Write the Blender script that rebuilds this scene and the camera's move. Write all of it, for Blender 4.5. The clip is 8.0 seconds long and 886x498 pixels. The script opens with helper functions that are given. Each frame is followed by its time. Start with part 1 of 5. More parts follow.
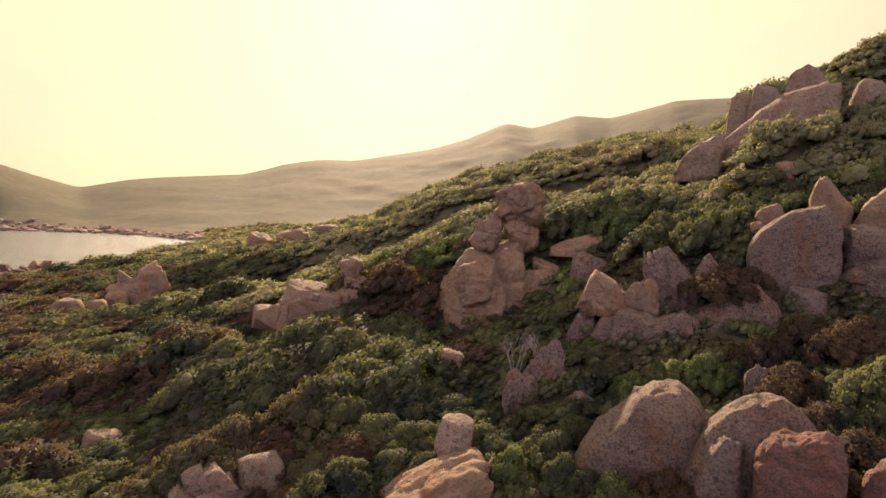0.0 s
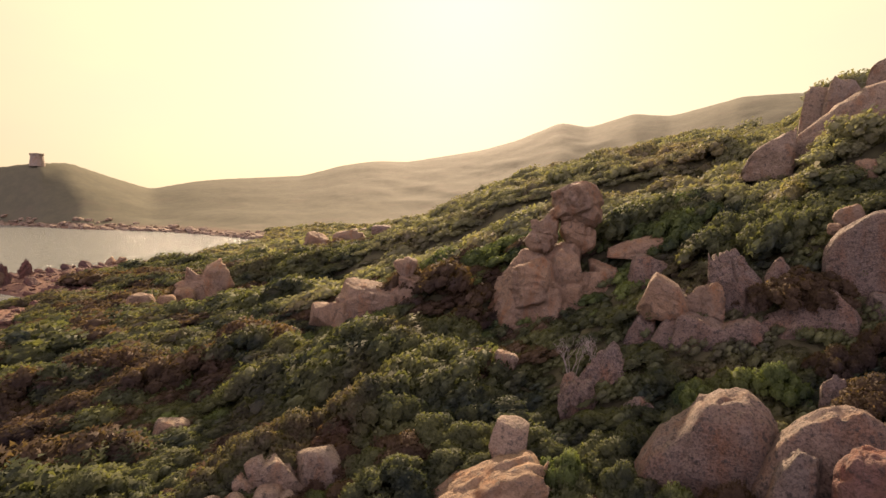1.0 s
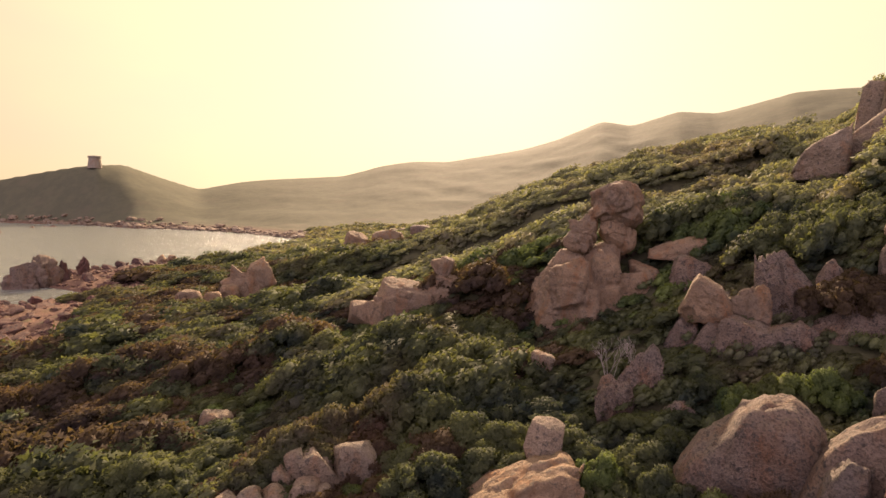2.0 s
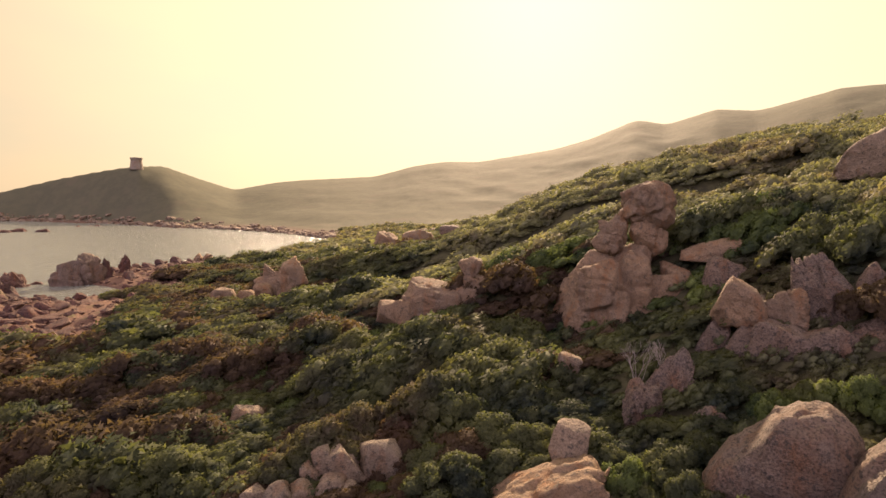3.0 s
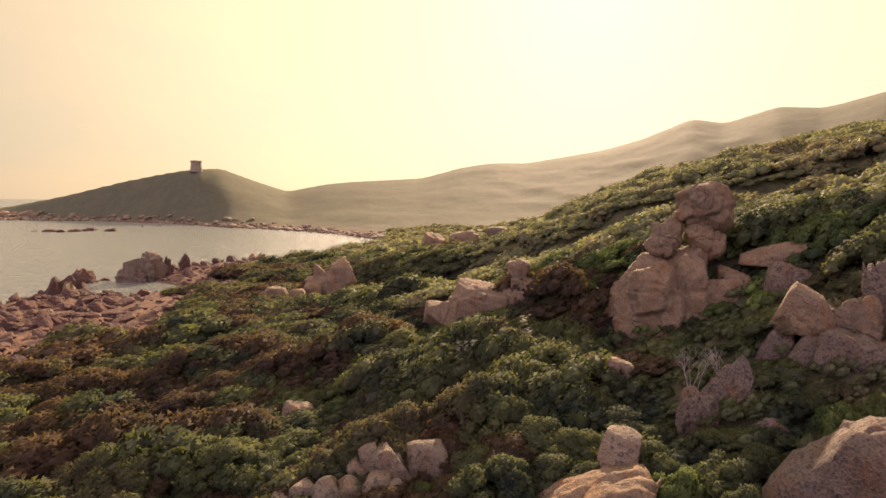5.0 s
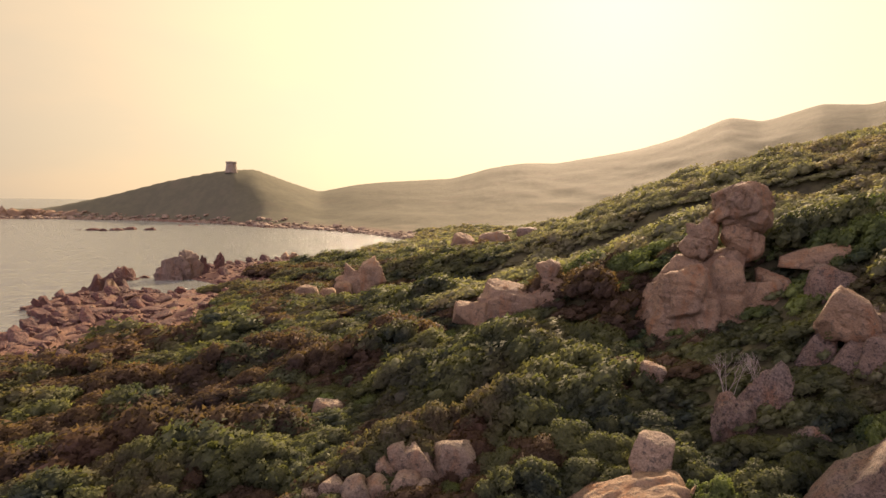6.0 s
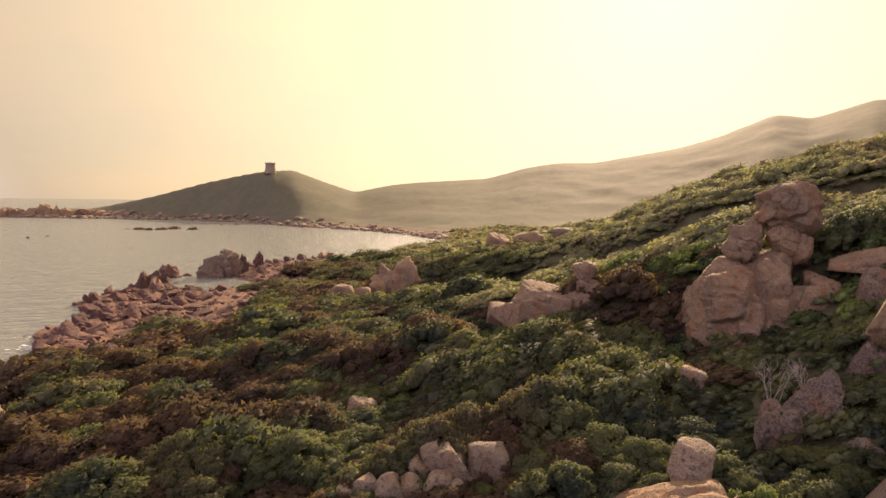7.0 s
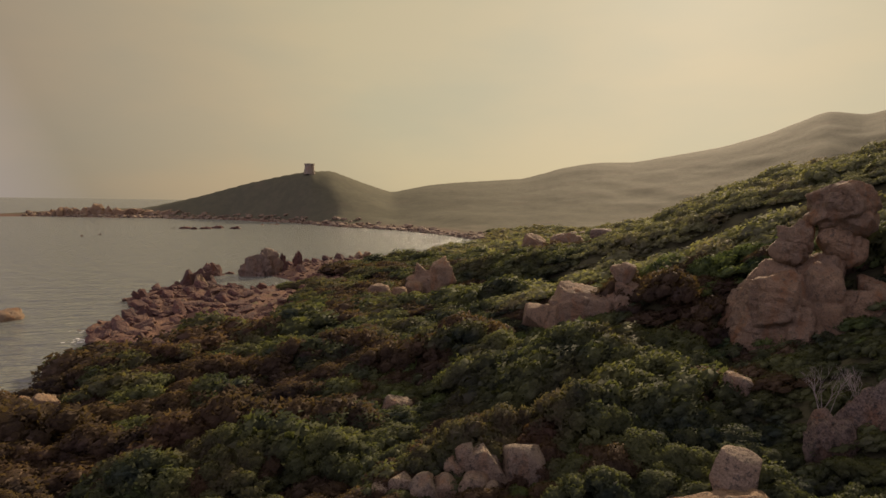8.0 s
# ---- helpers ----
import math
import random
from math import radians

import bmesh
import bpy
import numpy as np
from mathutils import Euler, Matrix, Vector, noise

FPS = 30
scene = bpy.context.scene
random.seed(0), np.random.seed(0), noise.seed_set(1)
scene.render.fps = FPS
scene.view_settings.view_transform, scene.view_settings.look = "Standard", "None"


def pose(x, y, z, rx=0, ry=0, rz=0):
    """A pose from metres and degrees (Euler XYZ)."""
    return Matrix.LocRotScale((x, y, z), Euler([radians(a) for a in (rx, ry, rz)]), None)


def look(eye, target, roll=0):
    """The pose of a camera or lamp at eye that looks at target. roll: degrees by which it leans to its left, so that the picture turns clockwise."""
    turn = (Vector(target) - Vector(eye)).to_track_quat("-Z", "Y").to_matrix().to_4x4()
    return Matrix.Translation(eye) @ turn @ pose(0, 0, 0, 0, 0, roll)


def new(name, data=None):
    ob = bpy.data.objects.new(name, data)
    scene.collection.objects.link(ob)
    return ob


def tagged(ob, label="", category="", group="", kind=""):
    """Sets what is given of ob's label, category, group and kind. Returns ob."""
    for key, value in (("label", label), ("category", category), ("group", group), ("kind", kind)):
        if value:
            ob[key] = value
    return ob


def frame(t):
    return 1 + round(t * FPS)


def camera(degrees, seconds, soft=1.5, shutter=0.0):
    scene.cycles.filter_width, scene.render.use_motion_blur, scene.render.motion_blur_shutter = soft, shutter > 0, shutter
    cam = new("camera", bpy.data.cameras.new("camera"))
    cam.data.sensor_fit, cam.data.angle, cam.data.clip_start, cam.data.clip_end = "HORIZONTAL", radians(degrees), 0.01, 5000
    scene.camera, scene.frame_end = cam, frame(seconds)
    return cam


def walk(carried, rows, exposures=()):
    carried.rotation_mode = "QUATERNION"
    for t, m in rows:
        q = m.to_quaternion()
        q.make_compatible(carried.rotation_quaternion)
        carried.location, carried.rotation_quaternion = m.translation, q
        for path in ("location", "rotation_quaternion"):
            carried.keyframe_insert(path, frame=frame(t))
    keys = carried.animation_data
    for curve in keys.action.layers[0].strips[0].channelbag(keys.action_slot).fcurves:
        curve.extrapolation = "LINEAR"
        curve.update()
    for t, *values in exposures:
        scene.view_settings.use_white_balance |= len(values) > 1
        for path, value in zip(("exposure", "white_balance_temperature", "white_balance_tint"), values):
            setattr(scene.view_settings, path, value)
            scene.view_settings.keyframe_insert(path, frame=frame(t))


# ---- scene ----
cam = camera(78.48, 8.0, soft=1.5)
PATH = [
    (0.0, pose(0.000, 0.000, 18.000, 85.03, -0.71, 0.06)),
    (0.5, pose(-0.115, 0.070, 18.000, 85.02, -0.68, 3.05)),
    (1.0, pose(-0.212, 0.037, 17.955, 85.04, -0.72, 5.57)),
    (1.5, pose(-0.188, -0.041, 17.905, 85.04, -0.73, 7.69)),
    (3.0, pose(0.239, -0.152, 17.954, 84.98, -0.70, 12.89)),
    (3.5, pose(0.240, -0.204, 17.947, 85.01, -0.73, 14.02)),
    (4.0, pose(0.236, -0.191, 17.940, 85.01, -0.75, 15.18)),
    (4.5, pose(0.204, -0.145, 17.934, 85.05, -0.76, 16.47)),
    (6.0, pose(0.168, -0.071, 17.923, 85.06, -0.84, 20.97)),
    (6.5, pose(0.159, -0.044, 17.925, 85.04, -0.87, 22.75)),
    (7.0, pose(0.159, -0.050, 17.931, 85.03, -0.85, 24.61)),
    (7.5, pose(0.134, -0.041, 17.928, 85.01, -0.87, 26.48)),
    (8.0, pose(0.124, -0.041, 17.950, 84.99, -0.87, 28.40)),
]
walk(cam, PATH, exposures=((0.0, 0.9, 7300, 29), (7.2, 0.9, 7300, 29), (7.5, 0.4, 6950, 22), (8.0, -0.2, 6950, 22)))

# ---- sky and sun ----
SUN_AZ, SUN_EL = -3.0, 25.0   # degrees, clockwise from +y; above the horizon
world = bpy.data.worlds.new("sky")
scene.world = world
world.use_nodes = True
wn, wl = world.node_tree.nodes, world.node_tree.links
sky = wn.new("ShaderNodeTexSky")
sky.sky_type = "NISHITA"
sky.sun_disc = False
sky.sun_elevation = radians(SUN_EL)
sky.sun_rotation = radians(SUN_AZ)
sky.air_density, sky.dust_density, sky.ozone_density = 1.0, 2.0, 1.0
# thin warm sea haze in front of the clear sky, brightening round the sun, with faint streaks of cloud
way = wn.new("ShaderNodeTexCoord")
toward = wn.new("ShaderNodeVectorMath")
toward.operation = "DOT_PRODUCT"
wl.new(way.outputs["Generated"], toward.inputs[0])
toward.inputs[1].default_value = (math.sin(radians(SUN_AZ)) * math.cos(radians(SUN_EL)), math.cos(radians(SUN_AZ)) * math.cos(radians(SUN_EL)), math.sin(radians(SUN_EL)))
haze = wn.new("ShaderNodeValToRGB")
# the unseen sky opposite the sun is raised, as added fill light
haze.color_ramp.elements[0].position, haze.color_ramp.elements[0].color = 0.0, (0.70, 0.665, 0.90, 1)
haze.color_ramp.elements[1].position, haze.color_ramp.elements[1].color = 1.0, (0.62, 0.61, 0.405, 1)
for at, c in ((0.5, (0.64, 0.605, 0.72)), (0.74, (0.36, 0.325, 0.225)), (0.83, (0.50, 0.445, 0.28)), (0.91, (0.58, 0.56, 0.355))):
    haze.color_ramp.elements.new(at).color = (*c, 1)
span = wn.new("ShaderNodeMapRange")
span.inputs[1].default_value, span.inputs[2].default_value = -1.0, 1.0
wl.new(toward.outputs["Value"], span.inputs[0])
wl.new(span.outputs[0], haze.inputs[0])
squash = wn.new("ShaderNodeMapping")
squash.inputs["Scale"].default_value = (1.0, 1.0, 3.0)
wl.new(way.outputs["Generated"], squash.inputs["Vector"])
cloud = wn.new("ShaderNodeTexNoise")
cloud.inputs["Scale"].default_value, cloud.inputs["Detail"].default_value = 2.6, 5
wl.new(squash.outputs[0], cloud.inputs["Vector"])
streak = wn.new("ShaderNodeValToRGB")
streak.color_ramp.elements[0].position, streak.color_ramp.elements[0].color = 0.38, (0.93, 0.95, 0.97, 1)
streak.color_ramp.elements[1].position, streak.color_ramp.elements[1].color = 0.62, (1.04, 1.0, 0.97, 1)
wl.new(cloud.outputs["Fac"], streak.inputs[0])
cloudy = wn.new("ShaderNodeMix")
cloudy.data_type, cloudy.blend_type = "RGBA", "MULTIPLY"
cloudy.inputs[0].default_value = 1.0
wl.new(haze.outputs[0], cloudy.inputs[6])
wl.new(streak.outputs[0], cloudy.inputs[7])
clear = wn.new("ShaderNodeMix")
clear.data_type, clear.blend_type = "RGBA", "MULTIPLY"
clear.inputs[0].default_value = 1.0
clear.inputs[7].default_value = (0.07, 0.07, 0.07, 1)
wl.new(sky.outputs[0], clear.inputs[6])
veil = wn.new("ShaderNodeMix")
veil.data_type = "RGBA"
veil.inputs[0].default_value = 0.93
wl.new(clear.outputs[2], veil.inputs[6])
wl.new(cloudy.outputs[2], veil.inputs[7])
wl.new(veil.outputs[2], wn["Background"].inputs[0])
wn["Background"].inputs[1].default_value = 1.0

lamp = bpy.data.lights.new("sun", "SUN")
lamp.energy, lamp.angle, lamp.color = 5.6, radians(1.0), (1.0, 0.84, 0.58)
sun = new("sun", lamp)
az, el = radians(SUN_AZ), radians(SUN_EL)
sun.matrix_world = look((0, 0, 60), (-math.sin(az) * math.cos(el), -math.cos(az) * math.cos(el), 60 - math.sin(el)))


# ---- small tools ----
def smooth(a, b, x):
    t = np.clip((x - a) / (b - a), 0, 1)
    return t * t * (3 - 2 * t)


def lattice(ix, iy, iz, seed):
    h = (ix * 374761393 + iy * 668265263 + iz * 2147483647 + seed * 974711) & 0xFFFFFFFF
    h = ((h ^ (h >> 13)) * 1274126177) & 0xFFFFFFFF
    h = ((h ^ (h >> 16)) * 2246822519) & 0xFFFFFFFF
    return ((h ^ (h >> 15)) & 0xFFFF) / 32767.5 - 1.0


def grain(p, seed=0):
    """Smooth noise in -1..1 at the points p (n, 3)."""
    i = np.floor(p).astype(np.int64)
    f = p - i
    f = f * f * (3 - 2 * f)
    out = np.zeros(len(p))
    for dx in (0, 1):
        for dy in (0, 1):
            for dz in (0, 1):
                w = (f[:, 0] if dx else 1 - f[:, 0]) * (f[:, 1] if dy else 1 - f[:, 1]) * (f[:, 2] if dz else 1 - f[:, 2])
                out += w * lattice(i[:, 0] + dx, i[:, 1] + dy, i[:, 2] + dz, seed)
    return out


def fractal(p, octaves=4, seed=0):
    out, amp = np.zeros(len(p)), 1.0
    for k in range(octaves):
        out += amp * grain(p * 2.0 ** k, seed + 17 * k)
        amp *= 0.5
    return out


def flat(x, y, scale, octaves=3, seed=0):
    p = np.stack([np.ravel(x) / scale, np.ravel(y) / scale, np.zeros(np.size(x)) + 0.37], 1)
    return fractal(p, octaves, seed).reshape(np.shape(x))


def mesh_of(name, verts, faces, material, shade=False, inside=(), normals=None):
    """A mesh from arrays of vertices and of faces with one number of corners. inside: faces that take the second of two materials."""
    me = bpy.data.meshes.new(name)
    verts, faces = np.asarray(verts, dtype=np.float32), np.asarray(faces, dtype=np.int32)
    n, k = faces.shape
    me.vertices.add(len(verts))
    me.vertices.foreach_set("co", verts.ravel())
    me.loops.add(n * k)
    me.loops.foreach_set("vertex_index", faces.ravel())
    me.polygons.add(n)
    me.polygons.foreach_set("loop_start", np.arange(0, n * k, k, dtype=np.int32))
    me.polygons.foreach_set("loop_total", np.full(n, k, dtype=np.int32))
    me.polygons.foreach_set("use_smooth", np.full(n, shade))
    me.update(calc_edges=True)
    if isinstance(material, tuple):
        slot = np.zeros(n, dtype=np.int32)
        slot[inside] = 1
        me.polygons.foreach_set("material_index", slot)
    me.validate()
    if normals is not None:
        me.normals_split_custom_set_from_vertices(np.asarray(normals, dtype=np.float32).tolist())
    for m in material if isinstance(material, tuple) else (material,):
        me.materials.append(m)
    return me


# ---- materials ----
def material(name):
    m = bpy.data.materials.new(name)
    m.use_nodes = True
    return m, m.node_tree.nodes, m.node_tree.links, m.node_tree.nodes["Principled BSDF"]


def noise_node(nodes, links, scale, detail=4, vector=None, rough=0.6):
    n = nodes.new("ShaderNodeTexNoise")
    n.inputs["Scale"].default_value, n.inputs["Detail"].default_value, n.inputs["Roughness"].default_value = scale, detail, rough
    if vector:
        links.new(vector, n.inputs["Vector"])
    return n.outputs["Fac"]


def ramp(nodes, links, value, *stops):
    r = nodes.new("ShaderNodeValToRGB")
    while len(r.color_ramp.elements) < len(stops):
        r.color_ramp.elements.new(0.5)
    for e, (at, c) in zip(r.color_ramp.elements, stops):
        e.position, e.color = at, (*c, 1)
    links.new(value, r.inputs[0])
    return r.outputs[0]


def blend(nodes, links, fac, a, b, mode="MIX"):
    m = nodes.new("ShaderNodeMix")
    m.data_type, m.blend_type = "RGBA", mode
    for value, socket in ((fac, m.inputs[0]), (a, m.inputs[6]), (b, m.inputs[7])):
        if isinstance(value, (int, float)):
            socket.default_value = value
        elif isinstance(value, tuple):
            socket.default_value = (*value, 1)
        else:
            links.new(value, socket)
    return m.outputs[2]


def sum_of(nodes, links, a, b, op="ADD"):
    m = nodes.new("ShaderNodeMath")
    m.operation = op
    for value, socket in ((a, m.inputs[0]), (b, m.inputs[1])):
        if isinstance(value, (int, float)):
            socket.default_value = value
        else:
            links.new(value, socket)
    return m.outputs[0]


def relief(nodes, links, bsdf, height, distance, strength=1.0):
    b = nodes.new("ShaderNodeBump")
    b.inputs["Distance"].default_value, b.inputs["Strength"].default_value = distance, strength
    links.new(height, b.inputs["Height"])
    links.new(b.outputs[0], bsdf.inputs["Normal"])


BLACK, WHITE = (0, 0, 0), (1, 1, 1)


def granite(name, warm, grey, lichen, speckle=0.5):
    """Weathered granite: broad warm and grey zones, rusty stains, lichen in patches, coarse grain."""
    m, n, l, bsdf = material(name)
    geo = n.new("ShaderNodeNewGeometry")
    info = n.new("ShaderNodeObjectInfo")
    pos = geo.outputs["Position"]
    tall = n.new("ShaderNodeMapping")
    tall.inputs["Scale"].default_value = (1.0, 1.0, 0.35)
    l.new(pos, tall.inputs["Vector"])
    big = noise_node(n, l, 0.3, 3, pos)
    stain = noise_node(n, l, 0.8, 4, tall.outputs[0])
    mid = noise_node(n, l, 1.6, 5, pos)
    fine = noise_node(n, l, 9.0, 5, pos, 0.7)
    spot = noise_node(n, l, 3.2, 7, pos, 0.75)
    tone_a = sum_of(n, l, big, sum_of(n, l, info.outputs["Random"], 0.3, "MULTIPLY"))
    col = blend(n, l, ramp(n, l, tone_a, (0.5, BLACK), (0.85, WHITE)), warm, grey)
    col = blend(n, l, ramp(n, l, stain, (0.5, BLACK), (0.68, WHITE)), col, (warm[0] * 0.88, warm[1] * 0.68, warm[2] * 0.55))
    col = blend(n, l, ramp(n, l, mid, (0.3, WHITE), (0.5, BLACK)), col, tuple(0.72 * c for c in warm))
    col = blend(n, l, ramp(n, l, spot, (0.53, BLACK), (0.6, WHITE)), col, lichen)
    dots = ramp(n, l, fine, (0.3, (1 - speckle,) * 3), (0.5, WHITE), (0.72, (1 + 0.5 * speckle,) * 3))
    col = blend(n, l, 1.0, col, dots, "MULTIPLY")
    l.new(col, bsdf.inputs["Base Color"])
    bsdf.inputs["Roughness"].default_value = 0.85
    bsdf.inputs["Specular IOR Level"].default_value = 0.25
    rise = sum_of(n, l, mid, sum_of(n, l, sum_of(n, l, fine, spot), 0.4, "MULTIPLY"))
    relief(n, l, bsdf, rise, 0.3, 0.9)
    return m


PINK_GRANITE = granite("pink_granite", (0.295, 0.198, 0.119), (0.225, 0.165, 0.115), (0.15, 0.115, 0.08), 0.35)
PALE_GRANITE = granite("pale_granite", (0.29, 0.218, 0.15), (0.22, 0.178, 0.132), (0.125, 0.102, 0.078), 0.5)
GREY_GRANITE = granite("grey_granite", (0.205, 0.148, 0.11), (0.16, 0.128, 0.105), (0.08, 0.066, 0.055), 0.7)
# reddish stone; its low base also holds the shade on the near blocks
REDDISH_GRANITE = granite("reddish_granite", (0.20, 0.105, 0.078), (0.15, 0.088, 0.07), (0.10, 0.068, 0.056), 0.5)
BROKEN_GRANITE = granite("broken_granite", (0.18, 0.104, 0.078), (0.11, 0.068, 0.055), (0.05, 0.036, 0.033), 0.5)
SHORE_GRANITE = granite("shore_granite", (0.15, 0.078, 0.062), (0.085, 0.052, 0.045), (0.04, 0.029, 0.028), 0.55)


def foliage(name, dark, light, dry, gloss=0.1, thinness=0.5):
    m, n, l, bsdf = material(name)
    geo = n.new("ShaderNodeNewGeometry")
    pos = geo.outputs["Position"]
    patch = noise_node(n, l, 0.22, 2, pos)
    patch2 = noise_node(n, l, 0.09, 2, pos)
    tuft = noise_node(n, l, 1.1, 3, pos)
    col = blend(n, l, ramp(n, l, patch, (0.36, BLACK), (0.64, WHITE)), dark, light)
    col = blend(n, l, ramp(n, l, patch2, (0.52, BLACK), (0.7, WHITE)), col, dry)
    col = blend(n, l, ramp(n, l, tuft, (0.42, BLACK), (0.75, (0.7, 0.7, 0.7))), col, light)
    sprig = noise_node(n, l, 6.5, 4, pos, 0.65)
    col = blend(n, l, 1.0, col, ramp(n, l, sprig, (0.34, (0.74, 0.74, 0.76)), (0.5, WHITE), (0.68, (1.2, 1.2, 1.14))), "MULTIPLY")
    leaf = ramp(n, l, geo.outputs["Random Per Island"], (0.0, (0.9, 0.9, 0.9)), (1.0, (1.1, 1.1, 1.08)))
    col = blend(n, l, 1.0, col, leaf, "MULTIPLY")
    l.new(col, bsdf.inputs["Base Color"])
    bsdf.inputs["Roughness"].default_value = 0.75
    bsdf.inputs["Specular IOR Level"].default_value = gloss
    thin = n.new("ShaderNodeBsdfTranslucent")
    l.new(blend(n, l, 1.0, col, (1.3, 1.3, 0.78), "MULTIPLY"), thin.inputs[0])
    mix = n.new("ShaderNodeMixShader")
    mix.inputs[0].default_value = thinness
    l.new(bsdf.outputs[0], mix.inputs[1])
    l.new(thin.outputs[0], mix.inputs[2])
    l.new(mix.outputs[0], n["Material Output"].inputs[0])
    return m


def both(name, dark, light, dry, inner=0.06):
    """Materials of the single leaves, which let light through, and of the dense twigs and leaves inside."""
    return foliage(name + "_leaves", dark, light, dry), foliage(name + "_inside", dark, light, dry, thinness=inner)


SCRUB = both("scrub", (0.036, 0.050, 0.041), (0.126, 0.138, 0.064), (0.110, 0.090, 0.060))
FRESH = both("fresh", (0.040, 0.068, 0.044), (0.146, 0.186, 0.064), (0.120, 0.126, 0.062))
BROWN = both("brown", (0.052, 0.041, 0.037), (0.114, 0.080, 0.050), (0.104, 0.066, 0.047))
# paler copies for the farther hillside: haze painted into the leaf colour
HAZED_TAN = both("hazed_tan", (0.14, 0.128, 0.085), (0.25, 0.23, 0.13), (0.22, 0.185, 0.12), 0.3)
HAZED_GREEN = both("hazed_green", (0.13, 0.136, 0.09), (0.25, 0.256, 0.138), (0.21, 0.19, 0.124), 0.3)


def ground_material():
    m, n, l, bsdf = material("hillside")
    geo = n.new("ShaderNodeNewGeometry")
    pos = geo.outputs["Position"]
    xyz = n.new("ShaderNodeSeparateXYZ")
    l.new(pos, xyz.inputs[0])
    broad = noise_node(n, l, 0.05, 4, pos)
    mid = noise_node(n, l, 0.5, 5, pos)
    fine = noise_node(n, l, 4.0, 5, pos, 0.7)
    soil = blend(n, l, ramp(n, l, mid, (0.35, BLACK), (0.65, WHITE)), (0.05, 0.048, 0.03), (0.105, 0.1, 0.052))
    rocky = blend(n, l, ramp(n, l, fine, (0.35, BLACK), (0.65, WHITE)), (0.085, 0.050, 0.040), (0.23, 0.138, 0.096))
    low = sum_of(n, l, xyz.outputs[2], sum_of(n, l, mid, 4.0, "MULTIPLY"))
    r = n.new("ShaderNodeMapRange")
    r.inputs[1].default_value, r.inputs[2].default_value = 4.6, 3.6
    l.new(low, r.inputs[0])
    col = blend(n, l, r.outputs[0], soil, rocky)
    # scrub cover of the far hills, too small to tell single bushes; its low contrast puts haze into the colour
    cover = noise_node(n, l, 0.12, 7, pos, 0.75)
    far_col = blend(n, l, ramp(n, l, cover, (0.42, BLACK), (0.58, WHITE)), (0.096, 0.095, 0.063), (0.113, 0.109, 0.070))
    far_col = blend(n, l, ramp(n, l, broad, (0.55, BLACK), (0.7, WHITE)), far_col, (0.118, 0.107, 0.072))
    d = n.new("ShaderNodeVectorMath")
    d.operation = "LENGTH"
    l.new(pos, d.inputs[0])
    r2 = n.new("ShaderNodeMapRange")
    r2.inputs[1].default_value, r2.inputs[2].default_value = 215.0, 275.0
    l.new(d.outputs["Value"], r2.inputs[0])
    high = n.new("ShaderNodeMapRange")
    high.inputs[1].default_value, high.inputs[2].default_value = 2.5, 5.0
    l.new(low, high.inputs[0])
    col = blend(n, l, sum_of(n, l, r2.outputs[0], high.outputs[0], "MULTIPLY"), col, far_col)
    l.new(col, bsdf.inputs["Base Color"])
    bsdf.inputs["Roughness"].default_value = 0.95
    bsdf.inputs["Specular IOR Level"].default_value = 0.1
    relief(n, l, bsdf, sum_of(n, l, cover, sum_of(n, l, fine, 0.25, "MULTIPLY")), 0.8, 0.4)
    return m


GROUND = ground_material()


def water_material():
    m, n, l, bsdf = material("sea_water")
    geo = n.new("ShaderNodeNewGeometry")
    pos = geo.outputs["Position"]
    stretch = n.new("ShaderNodeMapping")
    stretch.vector_type = "TEXTURE"
    stretch.inputs["Rotation"].default_value = (0, 0, radians(55))
    stretch.inputs["Scale"].default_value = (4.0, 1.0, 1.0)
    l.new(pos, stretch.inputs["Vector"])
    swell = noise_node(n, l, 0.28, 3, stretch.outputs[0])
    chop = noise_node(n, l, 0.8, 4, stretch.outputs[0], 0.65)
    bsdf.inputs["Base Color"].default_value = (0.19, 0.205, 0.175, 1)
    bsdf.inputs["Roughness"].default_value = 0.24
    bsdf.inputs["IOR"].default_value = 1.8
    relief(n, l, bsdf, sum_of(n, l, swell, sum_of(n, l, chop, 0.8, "MULTIPLY")), 3.2, 1.0)
    return m


WATER = water_material()

# ---- the lie of the land ----
# x of the near shore at a given y
SHORE_Y = (-400, -60, 0, 24, 32, 38, 42, 47, 51, 56, 62, 67, 70, 72, 76, 84, 88, 91, 94, 100, 122, 131, 150, 215, 262)
SHORE_X = (-20, -34, -51, -58, -63, -71, -79, -80, -82, -94, -97, -99, -95, -88, -84, -82, -84, -93, -106, -110, -107, -98, -94, -100, -118)
# height of the slope by the distance from the shore
SLOPE_U = (-60, -12, 0, 12, 40, 55, 65, 75, 95, 115, 150, 200, 300, 500, 1500)
SLOPE_Z = (-14, -3, 0.1, 0.8, 1.6, 2.5, 4.0, 6.8, 12.6, 20.0, 29.5, 41, 70, 119, 240)
STEPS = np.arange(-60, 1500, 1.0)
_k = np.hanning(21)
SLOPE = np.convolve(np.pad(np.interp(STEPS, SLOPE_U, SLOPE_Z), 10, mode="edge"), _k / _k.sum(), mode="valid")
